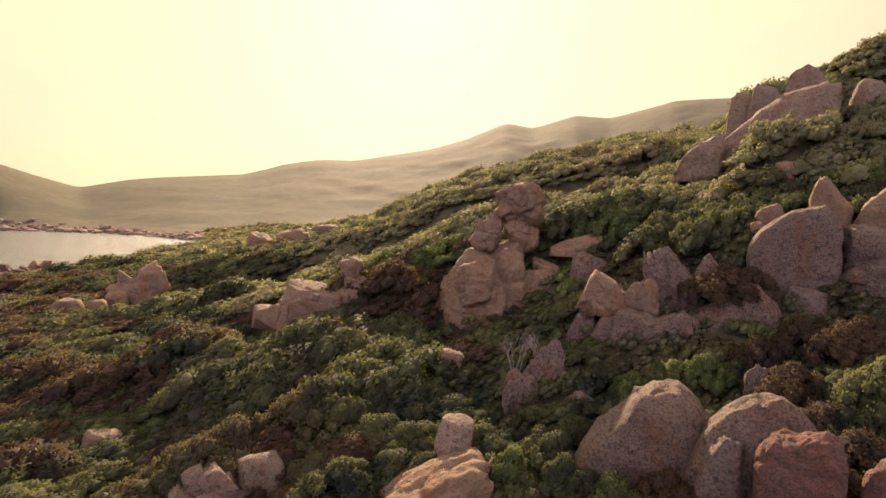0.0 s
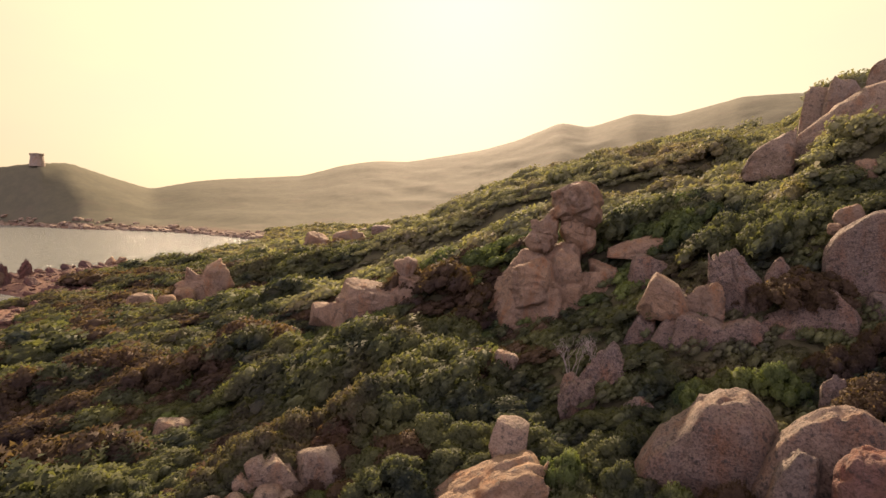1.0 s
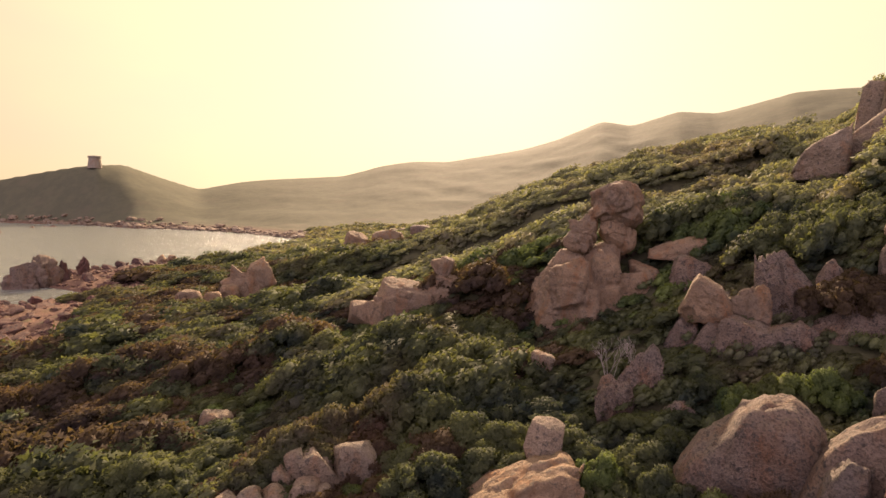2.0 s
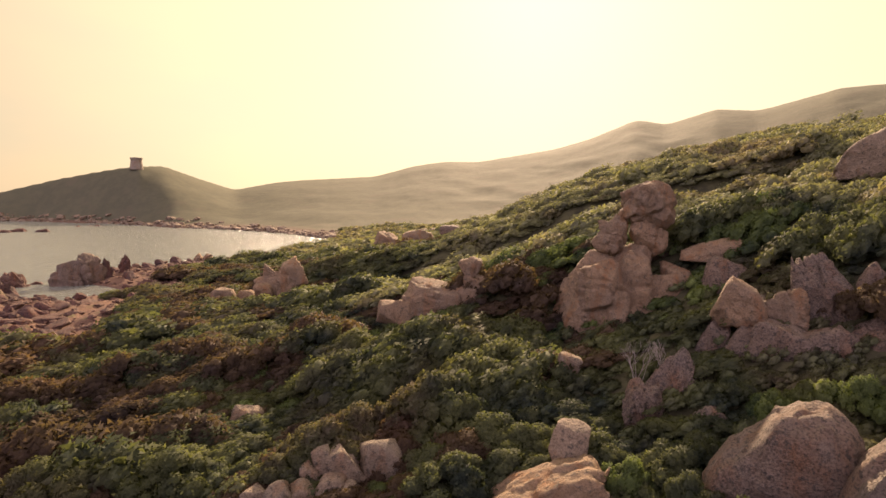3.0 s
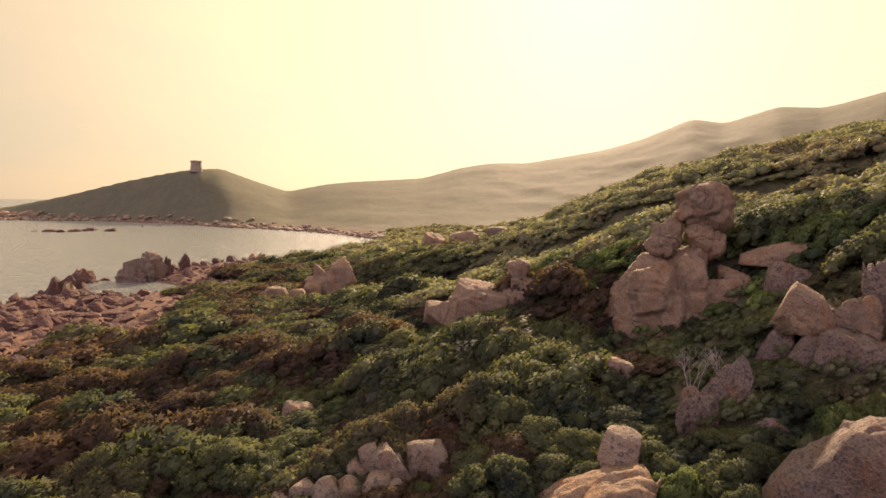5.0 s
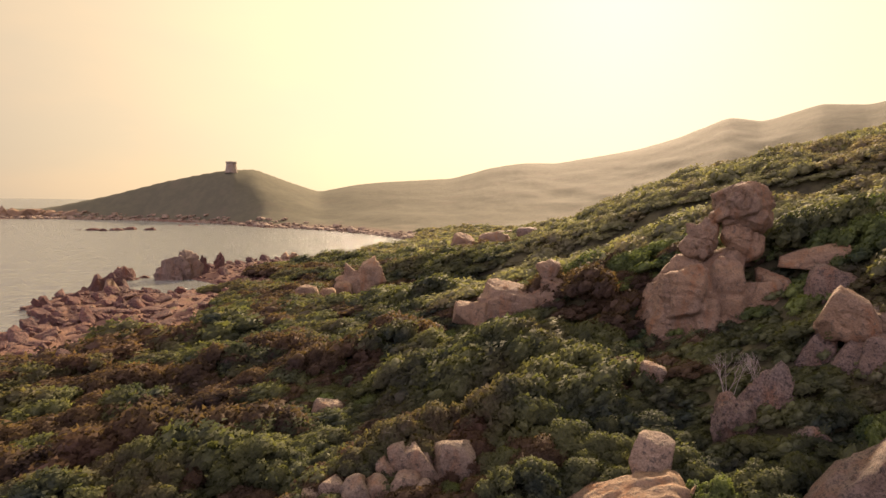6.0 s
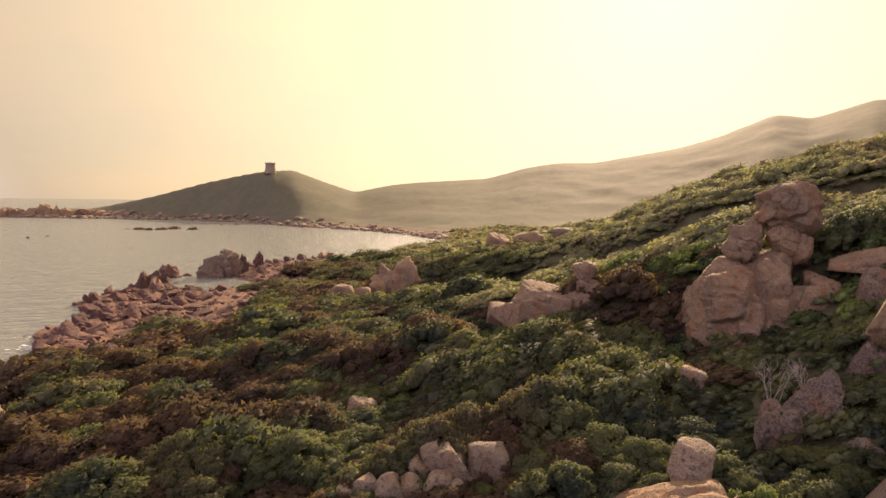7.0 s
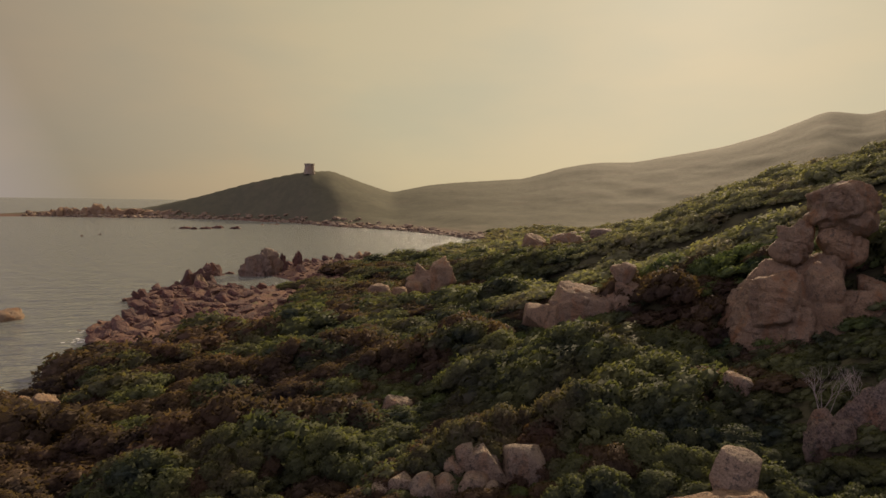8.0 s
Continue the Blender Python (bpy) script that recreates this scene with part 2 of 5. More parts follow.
# the far ridge: bearing, rise over the eye per metre, distance of the crest, distance of its foot
RIDGE_A = np.radians([-75, -66, -60, -57, -52.6, -48, -44.8, -42.3, -40, -37, -33.8, -30, -27.5, -20, -16, -12.6, -9.3, -1.5, 2, 6.3, 9.2, 13.4, 16.7, 19.8, 22.8, 27, 35, 60])
RIDGE_S = (-.03, -.024, -.018, -.016, .003, .028, .042, .051, .053, .034, .016, .030, .035, .044, .064, .073, .0725, .095, .112, .142, .133, .154, .148, .160, .173, .172, .16, .14)
_fine = np.radians(np.arange(-80, 66, 0.25))
_k = np.hanning(9)
RIDGE_S = np.convolve(np.pad(np.interp(_fine, RIDGE_A, RIDGE_S), 4, mode="edge"), _k / _k.sum(), mode="valid")
RIDGE_A = _fine
CREST_A = np.radians([-80, -57, -48, -42, -34, -25, -10, 5, 25, 60])
CREST_R = (640, 580, 520, 480, 560, 640, 720, 780, 700, 600)
FOOT_A = np.radians([-80, -65, -60, -55, -50, -45, -39, -33, -27.5, -25.4, -20, 60])
FOOT_R = (620, 585, 545, 515, 490, 440, 368, 331, 285, 262, 250, 250)


# rise of the near hill's crest over the eye per metre, by bearing
CREST_BEARING = (-30, -25, -20, -14.5, -10, -7.3, -4.6, -2, 0.5, 2.9, 5.2, 7.4, 9.5, 11.6, 13.5, 16, 17.8, 20.4, 23, 25.4, 28, 31, 36)
CREST_RISE = (-.05, -.06, -.06, -.043, -.016, -.008, .012, .027, .050, .062, .069, .081, .092, .102, .106, .111, .122, .128, .124, .122, .15, .4, 1)


def inland(x, y):
    """Metres from the near shore."""
    return x - np.interp(np.clip(y, -300, 262), SHORE_Y, SHORE_X)


def near_hill(x, y):
    u = inland(x, y)
    u = u + (1.5 + 3.5 * smooth(25, 55, u)) * flat(x, y, 22, 3, 5)
    z = np.interp(u, STEPS, SLOPE)
    z = np.where(z > 0, z * (1 + 0.0027 * np.clip(y - 60, -60, 190)), z)
    cap = np.interp(y, (60, 120, 200, 260), (120, 80, 55, 50))
    z = np.where(z > 0, z / (1 + (np.maximum(z, 0) / cap) ** 4) ** 0.25, z)
    # a shallow dip below the crag
    z = z - 2.4 * np.exp(-((np.degrees(np.arctan2(x, np.maximum(y, 1))) - 22) / 4.5) ** 2) * smooth(88, 104, np.hypot(x, y))
    # the shoulder above the crag
    z = z + 4.5 * smooth(33, 38, np.degrees(np.arctan2(x, np.maximum(y, 1)))) * smooth(95, 125, np.hypot(x, y))
    # the gully below the tor
    z = z - 2.2 * np.exp(-((x - 1.5) ** 2 + (y - 46.0) ** 2) / 60)
    # the rounded crest, as it rises towards the crag
    a, r = np.degrees(np.arctan2(x, np.maximum(y, 1))), np.hypot(x, y)
    brow = 16.4 + np.interp(a, CREST_BEARING, CREST_RISE) * r - 0.0004 * (r - 190) ** 2
    gap = np.clip(0.5 + (brow - z) / 6.0, 0, 1)
    brow = brow + (z - brow) * gap - 3.0 * gap * (1 - gap)
    z = np.where((y > 30) & (z > 4), np.where(brow > 3, np.minimum(z, np.maximum(brow, 3)), z), z)
    fall = smooth(225, 330, y + 0.15 * x)
    return np.where(z > 0, z * (1 - fall), z - 6 * fall)


def far_ridge(x, y):
    a, r = np.arctan2(x, y), np.hypot(x, y)
    top = np.interp(a, CREST_A, CREST_R)
    foot = np.interp(a, FOOT_A, FOOT_R) + 9 * flat(x, y, 30, 3, 8)
    crest = 18 + np.interp(a, RIDGE_A, RIDGE_S) * top
    crest = crest - 0.6 + 0.3 * flat(top * np.sin(a), top * np.cos(a), 9, 3, 3) * smooth(20, 60, crest)
    t = (r - foot) / (top - foot)
    tt = np.clip(t, 0, 1)
    z = crest * (0.35 * tt + 0.65 * tt * tt * (3 - 2 * tt)) + 2.2 * flat(x, y, 70, 2, 9) * tt * (1 - tt) * 3 + 0.25 * flat(x, y, 24, 3, 19) * smooth(0, 0.15, tt) * (1 - tt)
    z = np.maximum(z, np.minimum(2.2, t * (top - foot) * 0.08))
    z = np.where(t < 0, np.maximum(t * (top - foot) * 0.15, -14), z)
    return np.where(t > 1, crest - (t - 1) * (top - foot) * 0.12, z)


def height(x, y):
    x, y = np.asarray(x, dtype=float), np.asarray(y, dtype=float)
    z = np.maximum(near_hill(x, y), far_ridge(x, y))
    # ledges of bare rock along the shore, dipping to the water
    shelf = smooth(-4, 3, inland(x, y)) * smooth(46, 30, inland(x, y)) * smooth(26, 36, y) * smooth(160, 140, y)
    dip = (0.75 * x + 0.66 * y) / 4.2 + 0.9 * flat(x, y, 9, 3, 61)
    z = z + shelf * (0.75 * np.abs(flat(x, y, 4.5, 3, 62)) + 0.5 * (dip - np.floor(dip)) ** 3 - 0.25)
    return z + (0.55 * flat(x, y, 7, 3, 21) + 0.16 * flat(x, y, 1.8, 2, 22)) * smooth(-1, 2.5, z) * (1 - 0.85 * smooth(190, 300, np.hypot(x, y)))


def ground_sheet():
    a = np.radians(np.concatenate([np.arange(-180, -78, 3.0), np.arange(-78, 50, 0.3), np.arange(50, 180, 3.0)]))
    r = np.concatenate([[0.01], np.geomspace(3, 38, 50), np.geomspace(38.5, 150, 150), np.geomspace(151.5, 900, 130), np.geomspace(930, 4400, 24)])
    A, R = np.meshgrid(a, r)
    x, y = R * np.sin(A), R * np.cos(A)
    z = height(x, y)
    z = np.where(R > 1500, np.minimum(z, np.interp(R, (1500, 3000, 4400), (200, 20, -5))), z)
    n, k = len(r), len(a)
    i, j = np.meshgrid(np.arange(n - 1), np.arange(k), indexing="ij")
    j2 = (j + 1) % k
    faces = np.stack([i * k + j, i * k + j2, (i + 1) * k + j2, (i + 1) * k + j], -1).reshape(-1, 4)[:, ::-1]
    ob = new("ground", mesh_of("ground", np.stack([x, y, z], -1).reshape(-1, 3), faces, GROUND, True))
    return tagged(ob, "rocky scrub-covered hillside falling to a bay, with hazy hills beyond", "ground", kind="structure")


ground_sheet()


def sea():
    bm = bmesh.new()
    rings = [0, 150, 400, 1000, 2200, 4800]
    last = None
    for r in rings[1:]:
        ring = [bm.verts.new((r * math.sin(a), r * math.cos(a), 0)) for a in np.linspace(0, 2 * math.pi, 96, endpoint=False)]
        if last is None:
            bm.faces.new(ring[::-1])
        else:
            for q in range(96):
                bm.faces.new((last[q], ring[q], ring[(q + 1) % 96], last[(q + 1) % 96])[::-1])
        last = ring
    me = bpy.data.meshes.new("sea")
    bm.normal_update()
    bm.to_mesh(me)
    bm.free()
    me.materials.append(WATER)
    return tagged(new("sea", me), "calm grey-green sea with small ripples filling the bay", "water", kind="structure")


sea()

# ---- boulders ----
ROCKS = []   # footprints: x, y, radius, and the ring of low scrub before them


def rock_shape(seed, boxy=0.5, rough=0.10, cuts=5, roll=0.0, detail=4, crack=0.05, joints=2, top=None, sharp=0.0, hollows=0, foot=True, jag=0.0):
    """Vertices and faces of a weathered granite block that fills -0.5..0.5 in all directions. top: how high it stands
    from one side to the other, as (place, share of the height). hollows: wind-carved scoops in the face.
    foot: as wide below as at the waist. jag: how ragged the crest is."""
    rng = np.random.RandomState(seed)
    bm = bmesh.new()
    bmesh.ops.create_icosphere(bm, subdivisions=detail, radius=1)
    n = np.array([v.co[:] for v in bm.verts])
    faces = np.array([[v.index for v in f.verts] for f in bm.faces])
    bm.free()
    e = 2 + 4 * boxy
    p = n / (np.abs(n) ** e).sum(1, keepdims=True) ** (1 / e)
    if top and foot:
        wide = (np.abs(p[:, :2]) ** e).sum(1) ** (1 / e)
        p[:, :2] *= np.where(p[:, 2] < 0, np.minimum(1.02 / np.maximum(wide, 0.2), 5), 1)[:, None]
    for _ in range(cuts):
        d = rng.normal(size=3)
        d[1] *= 1.3
        d /= np.linalg.norm(d)
        far = (p @ d).max()
        over = np.maximum(p @ d - far * (rng.uniform(0.66, 0.9) - sharp), 0)
        p = p - np.outer(over, d) * 0.95
    s = seed * 3.1
    warp = np.stack([grain(p * 1.7 + s + k * 11, seed + k) for k in range(3)], 1) * 0.25
    lumps = fractal((p + warp) * 1.4 + s, 3, seed)
    chips = fractal((p + warp) * 4.6 + s, 3, seed + 5)
    ledge = np.abs(grain((p + warp) * np.array([1.2, 1.2, 3.4]) + s, seed + 9))
    ridge = np.abs(fractal((p + warp) * 2.3 + s, 3, seed + 31))
    push = rough * lumps + 0.45 * rough * chips - 0.9 * rough * np.clip(0.35 - ridge, 0, 1) - crack * np.clip(0.16 - ledge, 0, 1) / 0.16
    run = np.abs(fractal((p + warp) * np.array([2.0, 2.0, 0.7]) + s, 2, seed + 41))
    push = push - 0.7 * rough * np.clip(1 - run / 0.25, 0, 1) ** 1.5
    for _ in range(joints):
        d = rng.normal(size=3) * np.array([1.0, 0.5, 0.8])
        d /= np.linalg.norm(d)
        gap = np.abs(p @ d + 0.12 * lumps - rng.uniform(-0.5, 0.5))
        push = push - 1.6 * crack * np.exp(-(gap / 0.045) ** 2)
    p = p + n * push[:, None]
    for _ in range(hollows):
        a, h = rng.uniform(-0.75, 0.75), rng.uniform(-0.25, 0.75)
        m = np.array([a, -math.sqrt(max(0.1, 1 - a * a * 0.8)), h])
        off = (p - m) * np.array([1.0, 0.8, 1.5])
        r = np.linalg.norm(off, axis=1) + 0.06 * chips
        size = rng.uniform(0.24, 0.42)
        bowl = np.clip(1 - (r / size) ** 2, 0, 1) ** 0.6
        p = p + np.outer(bowl, np.array([0.05, 0.5, 0.1])) * size * 0.62
    c, q = math.cos(radians(roll)), math.sin(radians(roll))
    p = p @ np.array([[c, 0, q], [0, 1, 0], [-q, 0, c]])
    lo, hi = p.min(0), p.max(0)
    p = (p - (lo + hi) / 2) / (hi - lo)
    if top:
        bins = np.linspace(-0.5, 0.5, 25)
        slot = np.clip(np.round((p[:, 0] + 0.5) * 24).astype(int), 0, 24)
        crest = np.array([(p[slot == b, 2] + 0.5).max() if (slot == b).any() else 0.5 for b in range(25)])
        line = np.interp(p[:, 0] + 0.5, [t[0] for t in top], [t[1] for t in top]) / np.interp(p[:, 0], bins, np.maximum(crest, 0.3))
        line = line * (1 + jag * fractal(p * np.array([7.0, 5.0, 1.5]) + s, 2, seed + 3))
        p[:, 2] = -0.5 + (p[:, 2] + 0.5) * line
        p[:, 2] = -0.5 + (p[:, 2] + 0.5) / (p[:, 2] + 0.5).max()
    return p, faces


def rock_mesh(size, mat, shade=True, **shape):
    v, f = rock_shape(**shape)
    return mesh_of("boulder", v * np.array(size), f, mat, shade)


def boulder(x, y, z, w, d, h, turn, seed, mat=None, label="", name="boulder", parent=None, group="", **shape):
    """A boulder whose middle is at x, y, z; w across, d deep and h high; turned about the vertical."""
    ob = new(name, rock_mesh((w, d, h), mat or PINK_GRANITE, seed=seed, **shape))
    ob.matrix_world = pose(x, y, z, 0, 0, turn)
    far = math.hypot(x, y)
    back = 1 - (0.35 * d + 1.5) / far
    ROCKS.append((x, y, 0.36 * max(w, d), x * back, y * back, 0.45 * w + 0.6))
    if parent:
        ob.parent = parent
        ob.matrix_parent_inverse = parent.matrix_world.inverted()
        if label:
            tagged(ob, label)
    else:
        tagged(ob, label or "weathered pinkish granite boulder among low scrub", "boulder", group)
    return ob


def carved(name, at, lobes, seed, mat, parent=None, label="", turn=0.0, tilt=0.0, detail=5, rough=0.15, furrow=0.2, facets=18, ball=1.08):
    """A weathered mass of jointed blocks (middle and half sizes, in metres) round the point at, with furrows running down its faces."""
    bm = bmesh.new()
    bmesh.ops.create_icosphere(bm, subdivisions=detail, radius=1)
    n = np.array([v.co[:] for v in bm.verts])
    faces = np.array([[v.index for v in f.verts] for f in bm.faces])
    bm.free()
    reach = max(math.hypot(math.hypot(q[0], q[1]), q[2]) + max(q[3:]) for q in lobes)
    rng = np.random.RandomState(seed)
    planes = []
    for _ in lobes:
        d = rng.normal(size=(facets, 3))
        d[:6] = np.array([(1, 0, 0), (-1, 0, 0), (0, 1, 0), (0, -1, 0), (0, 0, 1), (0, 0, -1)]) + rng.normal(scale=0.22, size=(6, 3))
        planes.append((d / np.linalg.norm(d, axis=1, keepdims=True), rng.uniform(0.8, 1.0, facets)))
    surface = np.zeros(len(n))
    for r in np.linspace(0.0, reach, 60):
        p = n * r
        fields = []
        for (cx, cy, cz, rx, ry, rz), (d, far) in zip(lobes, planes):
            off = (p - np.array([cx, cy, cz])) / np.array([rx, ry, rz])
            block = (off @ d.T - far).max(1)
            ball = np.linalg.norm(off, axis=1) - ball
            fields.append(np.maximum(block, ball) * min(rx, ry, rz))
        nearest = np.min(fields, axis=0)
        surface = np.where(nearest < 0, r + np.minimum(-nearest, reach / 59), surface)
    p = n * surface[:, None]
    warp = np.stack([grain(p * 0.45 + seed + 7 * k, seed + k) for k in range(3)], 1)
    lumps = fractal((p + warp) * 0.5 + seed, 3, seed)
    chips = fractal((p + 0.4 * warp) * 2.1 + seed, 3, seed + 5)
    run = np.abs(fractal((p + 0.9 * warp) * np.array([0.75, 0.75, 0.28]) + seed, 2, seed + 9))
    crack = np.abs(grain((p + 0.8 * warp) * np.array([0.35, 0.35, 0.55]) + seed, seed + 23))
    push = rough * (lumps + 0.3 * chips) - furrow * np.clip(1 - run / 0.22, 0, 1) ** 1.5 - 0.8 * furrow * np.clip(1 - crack / 0.05, 0, 1)
    p = p + n * push[:, None]
    ob = new(name, mesh_of(name, p, faces, mat, True))
    ob.matrix_world = pose(*at, 0, tilt, turn)
    wide = max(abs(q[0]) + q[3] for q in lobes)
    far = math.hypot(at[0], at[1])
    back = 1 - (0.7 * wide + 1.5) / far
    ROCKS.append((at[0], at[1], 0.72 * wide, at[0] * back, at[1] * back, 0.9 * wide + 0.6))
    if parent:
        ob.parent = parent
        ob.matrix_parent_inverse = parent.matrix_world.inverted()
    else:
        tagged(ob, label, "boulder")
    return ob


# near boulders on the slope
boulder(9.77, 25.71, 5.15, 6.51, 4.88, 8.58, -20.8, 11, GREY_GRANITE, "large rounded granite boulder speckled with dark lichen", boxy=0.6, cuts=6, roll=0, rough=0.09, detail=5, crack=0.04, joints=0, top=((0, 0.4), (0.05, 0.58), (0.19, 0.755), (0.37, 0.85), (0.45, 0.95), (0.6, 0.98), (0.75, 1), (0.86, 0.95), (0.96, 0.85), (1, 0.7)))
boulder(13.39, 22.52, 6.27, 5.66, 3.68, 7.57, -30.7, 12, GREY_GRANITE, "big domed granite boulder with a pale crest", boxy=0.6, cuts=6, roll=0, rough=0.08, detail=5, crack=0.05, joints=0, top=((0, 0.4), (0.08, 0.59), (0.18, 0.76), (0.33, 0.9), (0.48, 0.98), (0.66, 1), (0.8, 0.93), (0.9, 0.84), (1, 0.72)))
boulder(11.42, 21.45, 5.82, 1.89, 1.7, 5.73, -28.0, 13, GREY_GRANITE, "grey granite block leaning against a larger boulder", boxy=0.6, cuts=4, roll=0, rough=0.08, detail=5, joints=0, top=((0, 0.55), (0.25, 0.85), (0.6, 1), (1, 0.97)))
boulder(13.54, 19.57, 6.88, 3.15, 2.52, 6.01, -34.7, 14, REDDISH_GRANITE, "reddish rounded granite block split by a dark crack", boxy=0.5, cuts=4, roll=0, rough=0.06, detail=6, joints=1, top=((0, 0.72), (0.06, 0.84), (0.2, 0.91), (0.5, 0.95), (0.72, 1), (0.86, 0.97), (0.95, 0.88), (1, 0.7)))
boulder(15.66, 18.19, 6.91, 1.47, 1.32, 5.2, -40.7, 15, REDDISH_GRANITE, "dark granite boulder in shade", boxy=0.5, roll=20)
boulder(-0.58, 25.49, 3.46, 7.06, 4.24, 4.43, 1.3, 16, PINK_GRANITE, "low broken granite slab showing raw pink stone", boxy=0.8, cuts=7, roll=0, rough=0.12, detail=5, crack=0.08, top=((0, 0.3), (0.15, 0.5), (0.3, 0.68), (0.45, 0.8), (0.6, 0.93), (0.8, 1), (1, 0.95)))
carved("boulder", (0.7, 28.0, 4.9), ((0, 0, 0, 0.95, 0.8, 1.75),), 17, PALE_GRANITE, None, "upright pale granite stone beside a yellow-green bush", turn=-2, tilt=6, detail=5, rough=0.06, furrow=0.05, facets=10, ball=1.3)
boulder(8.57, 32.49, 5.74, 1.95, 1.56, 1.85, -14.8, 18, GREY_GRANITE, "small lichen-grey boulder half hidden by bushes", boxy=0.4, cuts=8, sharp=0.06)
boulder(16.88, 28.36, 8.11, 1.2, 0.96, 3.01, -30.8, 19, GREY_GRANITE, "small lichen-grey boulder half hidden by bushes", boxy=0.4, cuts=8, sharp=0.06)
boulder(0.69, 39.39, 6.34, 2.01, 1.41, 1.6, -1.0, 20, PALE_GRANITE, "small pale slab lying in the scrub", boxy=0.5, roll=-15)
boulder(5.1, 33.62, 5.73, 2.49, 1.99, 3.41, -8.6, 21, GREY_GRANITE, "lichen-covered grey boulder below dead twigs", boxy=0.4, cuts=8, rough=0.16, hollows=1, detail=5, top=((0, 0.6), (0.15, 0.9), (0.35, 1), (0.6, 0.85), (0.8, 0.9), (1, 0.55)), sharp=0.06)
boulder(6.69, 35.37, 6.59, 3.29, 2.63, 5.16, -10.7, 22, GREY_GRANITE, "lichen-covered grey boulder below dead twigs", boxy=0.4, cuts=8, rough=0.16, hollows=2, detail=5, roll=0, top=((0, 0.4), (0.2, 0.6), (0.45, 0.85), (0.6, 0.9), (0.75, 1), (1, 0.8)), sharp=0.06)
boulder(-22.22, 33.98, 2.18, 2.06, 1.65, 1.57, 33.2, 23, PALE_GRANITE, "flat grey stone sunk in the bushes", boxy=0.5, roll=-15)
boulder(-21.8, 33.89, 2.23, 2.18, 1.74, 1.64, 32.7, 24, PALE_GRANITE, "flat grey stone sunk in the bushes", boxy=0.5, roll=-15)

# a huddle of broken stones
carved("boulder", (-12.3, 26.6, 2.88), ((0, 0, 0, 0.62, 0.7, 1.7),), 31, PALE_GRANITE, None, "upright split granite stone leaning in a huddle", turn=25, tilt=-12, detail=4, rough=0.05, furrow=0.04, facets=10, ball=1.45)
carved("boulder", (-11.35, 26.7, 2.91), ((0, 0, 0, 0.62, 0.8, 1.8),), 32, PALE_GRANITE, None, "upright split granite stone leaning in a huddle", turn=23, tilt=-16, detail=4, rough=0.05, furrow=0.04, facets=10, ball=1.45)
carved("boulder", (-10.95, 26.5, 2.58), ((0, 0, 0, 0.6, 0.7, 1.6),), 33, PALE_GRANITE, None, "upright split granite stone leaning in a huddle", turn=23, tilt=-8, detail=4, rough=0.05, furrow=0.04, facets=10, ball=1.45)
carved("boulder", (-9.75, 27.7, 3.13), ((0, 0, 0, 1.25, 1.1, 1.7),), 34, PALE_GRANITE, None, "blocky granite stone at the head of a huddle", turn=20, tilt=6, detail=4, rough=0.05, furrow=0.04, facets=10, ball=1.45)
carved("boulder", (-11.6, 25.4, 2.46), ((0, 0, 0, 0.95, 0.8, 1.2),), 35, PALE_GRANITE, None, "blocky granite stone in a huddle", turn=25, tilt=8, detail=4, rough=0.05, furrow=0.04, facets=10, ball=1.45)
carved("boulder", (-15.1, 23.6, 2.31), ((0, 0, 0, 0.62, 0.6, 1.1),), 36, PALE_GRANITE, None, "small rounded granite stone in scrub", turn=33, tilt=0, detail=4, rough=0.05, furrow=0.04, facets=10, ball=1.45)
carved("boulder", (-13.5, 23.7, 2.37), ((0, 0, 0, 0.85, 0.7, 1.3),), 37, PALE_GRANITE, None, "blocky granite stone in a huddle", turn=30, tilt=-20, detail=4, rough=0.05, furrow=0.04, facets=10, ball=1.45)
carved("boulder", (-12.75, 24.6, 2.41), ((0, 0, 0, 0.8, 0.7, 1.1),), 38, PALE_GRANITE, None, "blocky granite stone in a huddle", turn=28, tilt=-14, detail=4, rough=0.05, furrow=0.04, facets=10, ball=1.45)
carved("boulder", (-10.6, 25.3, 2.44), ((0, 0, 0, 0.5, 0.5, 0.9),), 239, PALE_GRANITE, None, "small granite stone in a huddle", turn=24, tilt=10, detail=4, rough=0.05, furrow=0.04, facets=10, ball=1.45)
carved("boulder", (-12.9, 26, 2.95), ((0, 0, 0, 0.55, 0.6, 1),), 240, PALE_GRANITE, None, "small granite stone in a huddle", turn=26, tilt=-20, detail=4, rough=0.05, furrow=0.04, facets=10, ball=1.45)
carved("boulder", (-16, 23.2, 1.94), ((0, 0, 0, 0.6, 0.6, 0.8),), 241, PALE_GRANITE, None, "small granite stone in scrub", turn=34, tilt=0, detail=4, rough=0.05, furrow=0.04, facets=10, ball=1.45)

# the stepped outcrop above the gully
boulder(11.79, 39.79, 11.43, 3.45, 2.93, 3.49, -16.5, 41, PINK_GRANITE, "capstone of reddish granite balanced on blocks", foot=False, boxy=0.7, cuts=3, roll=0, rough=0.07, detail=5, joints=0, crack=0.03, top=((0, 0.3), (0.12, 0.5), (0.25, 0.85), (0.36, 1), (0.5, 0.93), (0.8, 0.75), (0.92, 0.55), (1, 0.4)))
boulder(10.16, 40.03, 7.81, 2.6, 2.07, 4.76, -14.2, 42, GREY_GRANITE, "squared granite block under a capstone", boxy=0.95, cuts=3, roll=0, rough=0.06, top=((0, 0.35), (0.2, 0.62), (0.45, 0.92), (0.6, 1), (1, 0.97)))
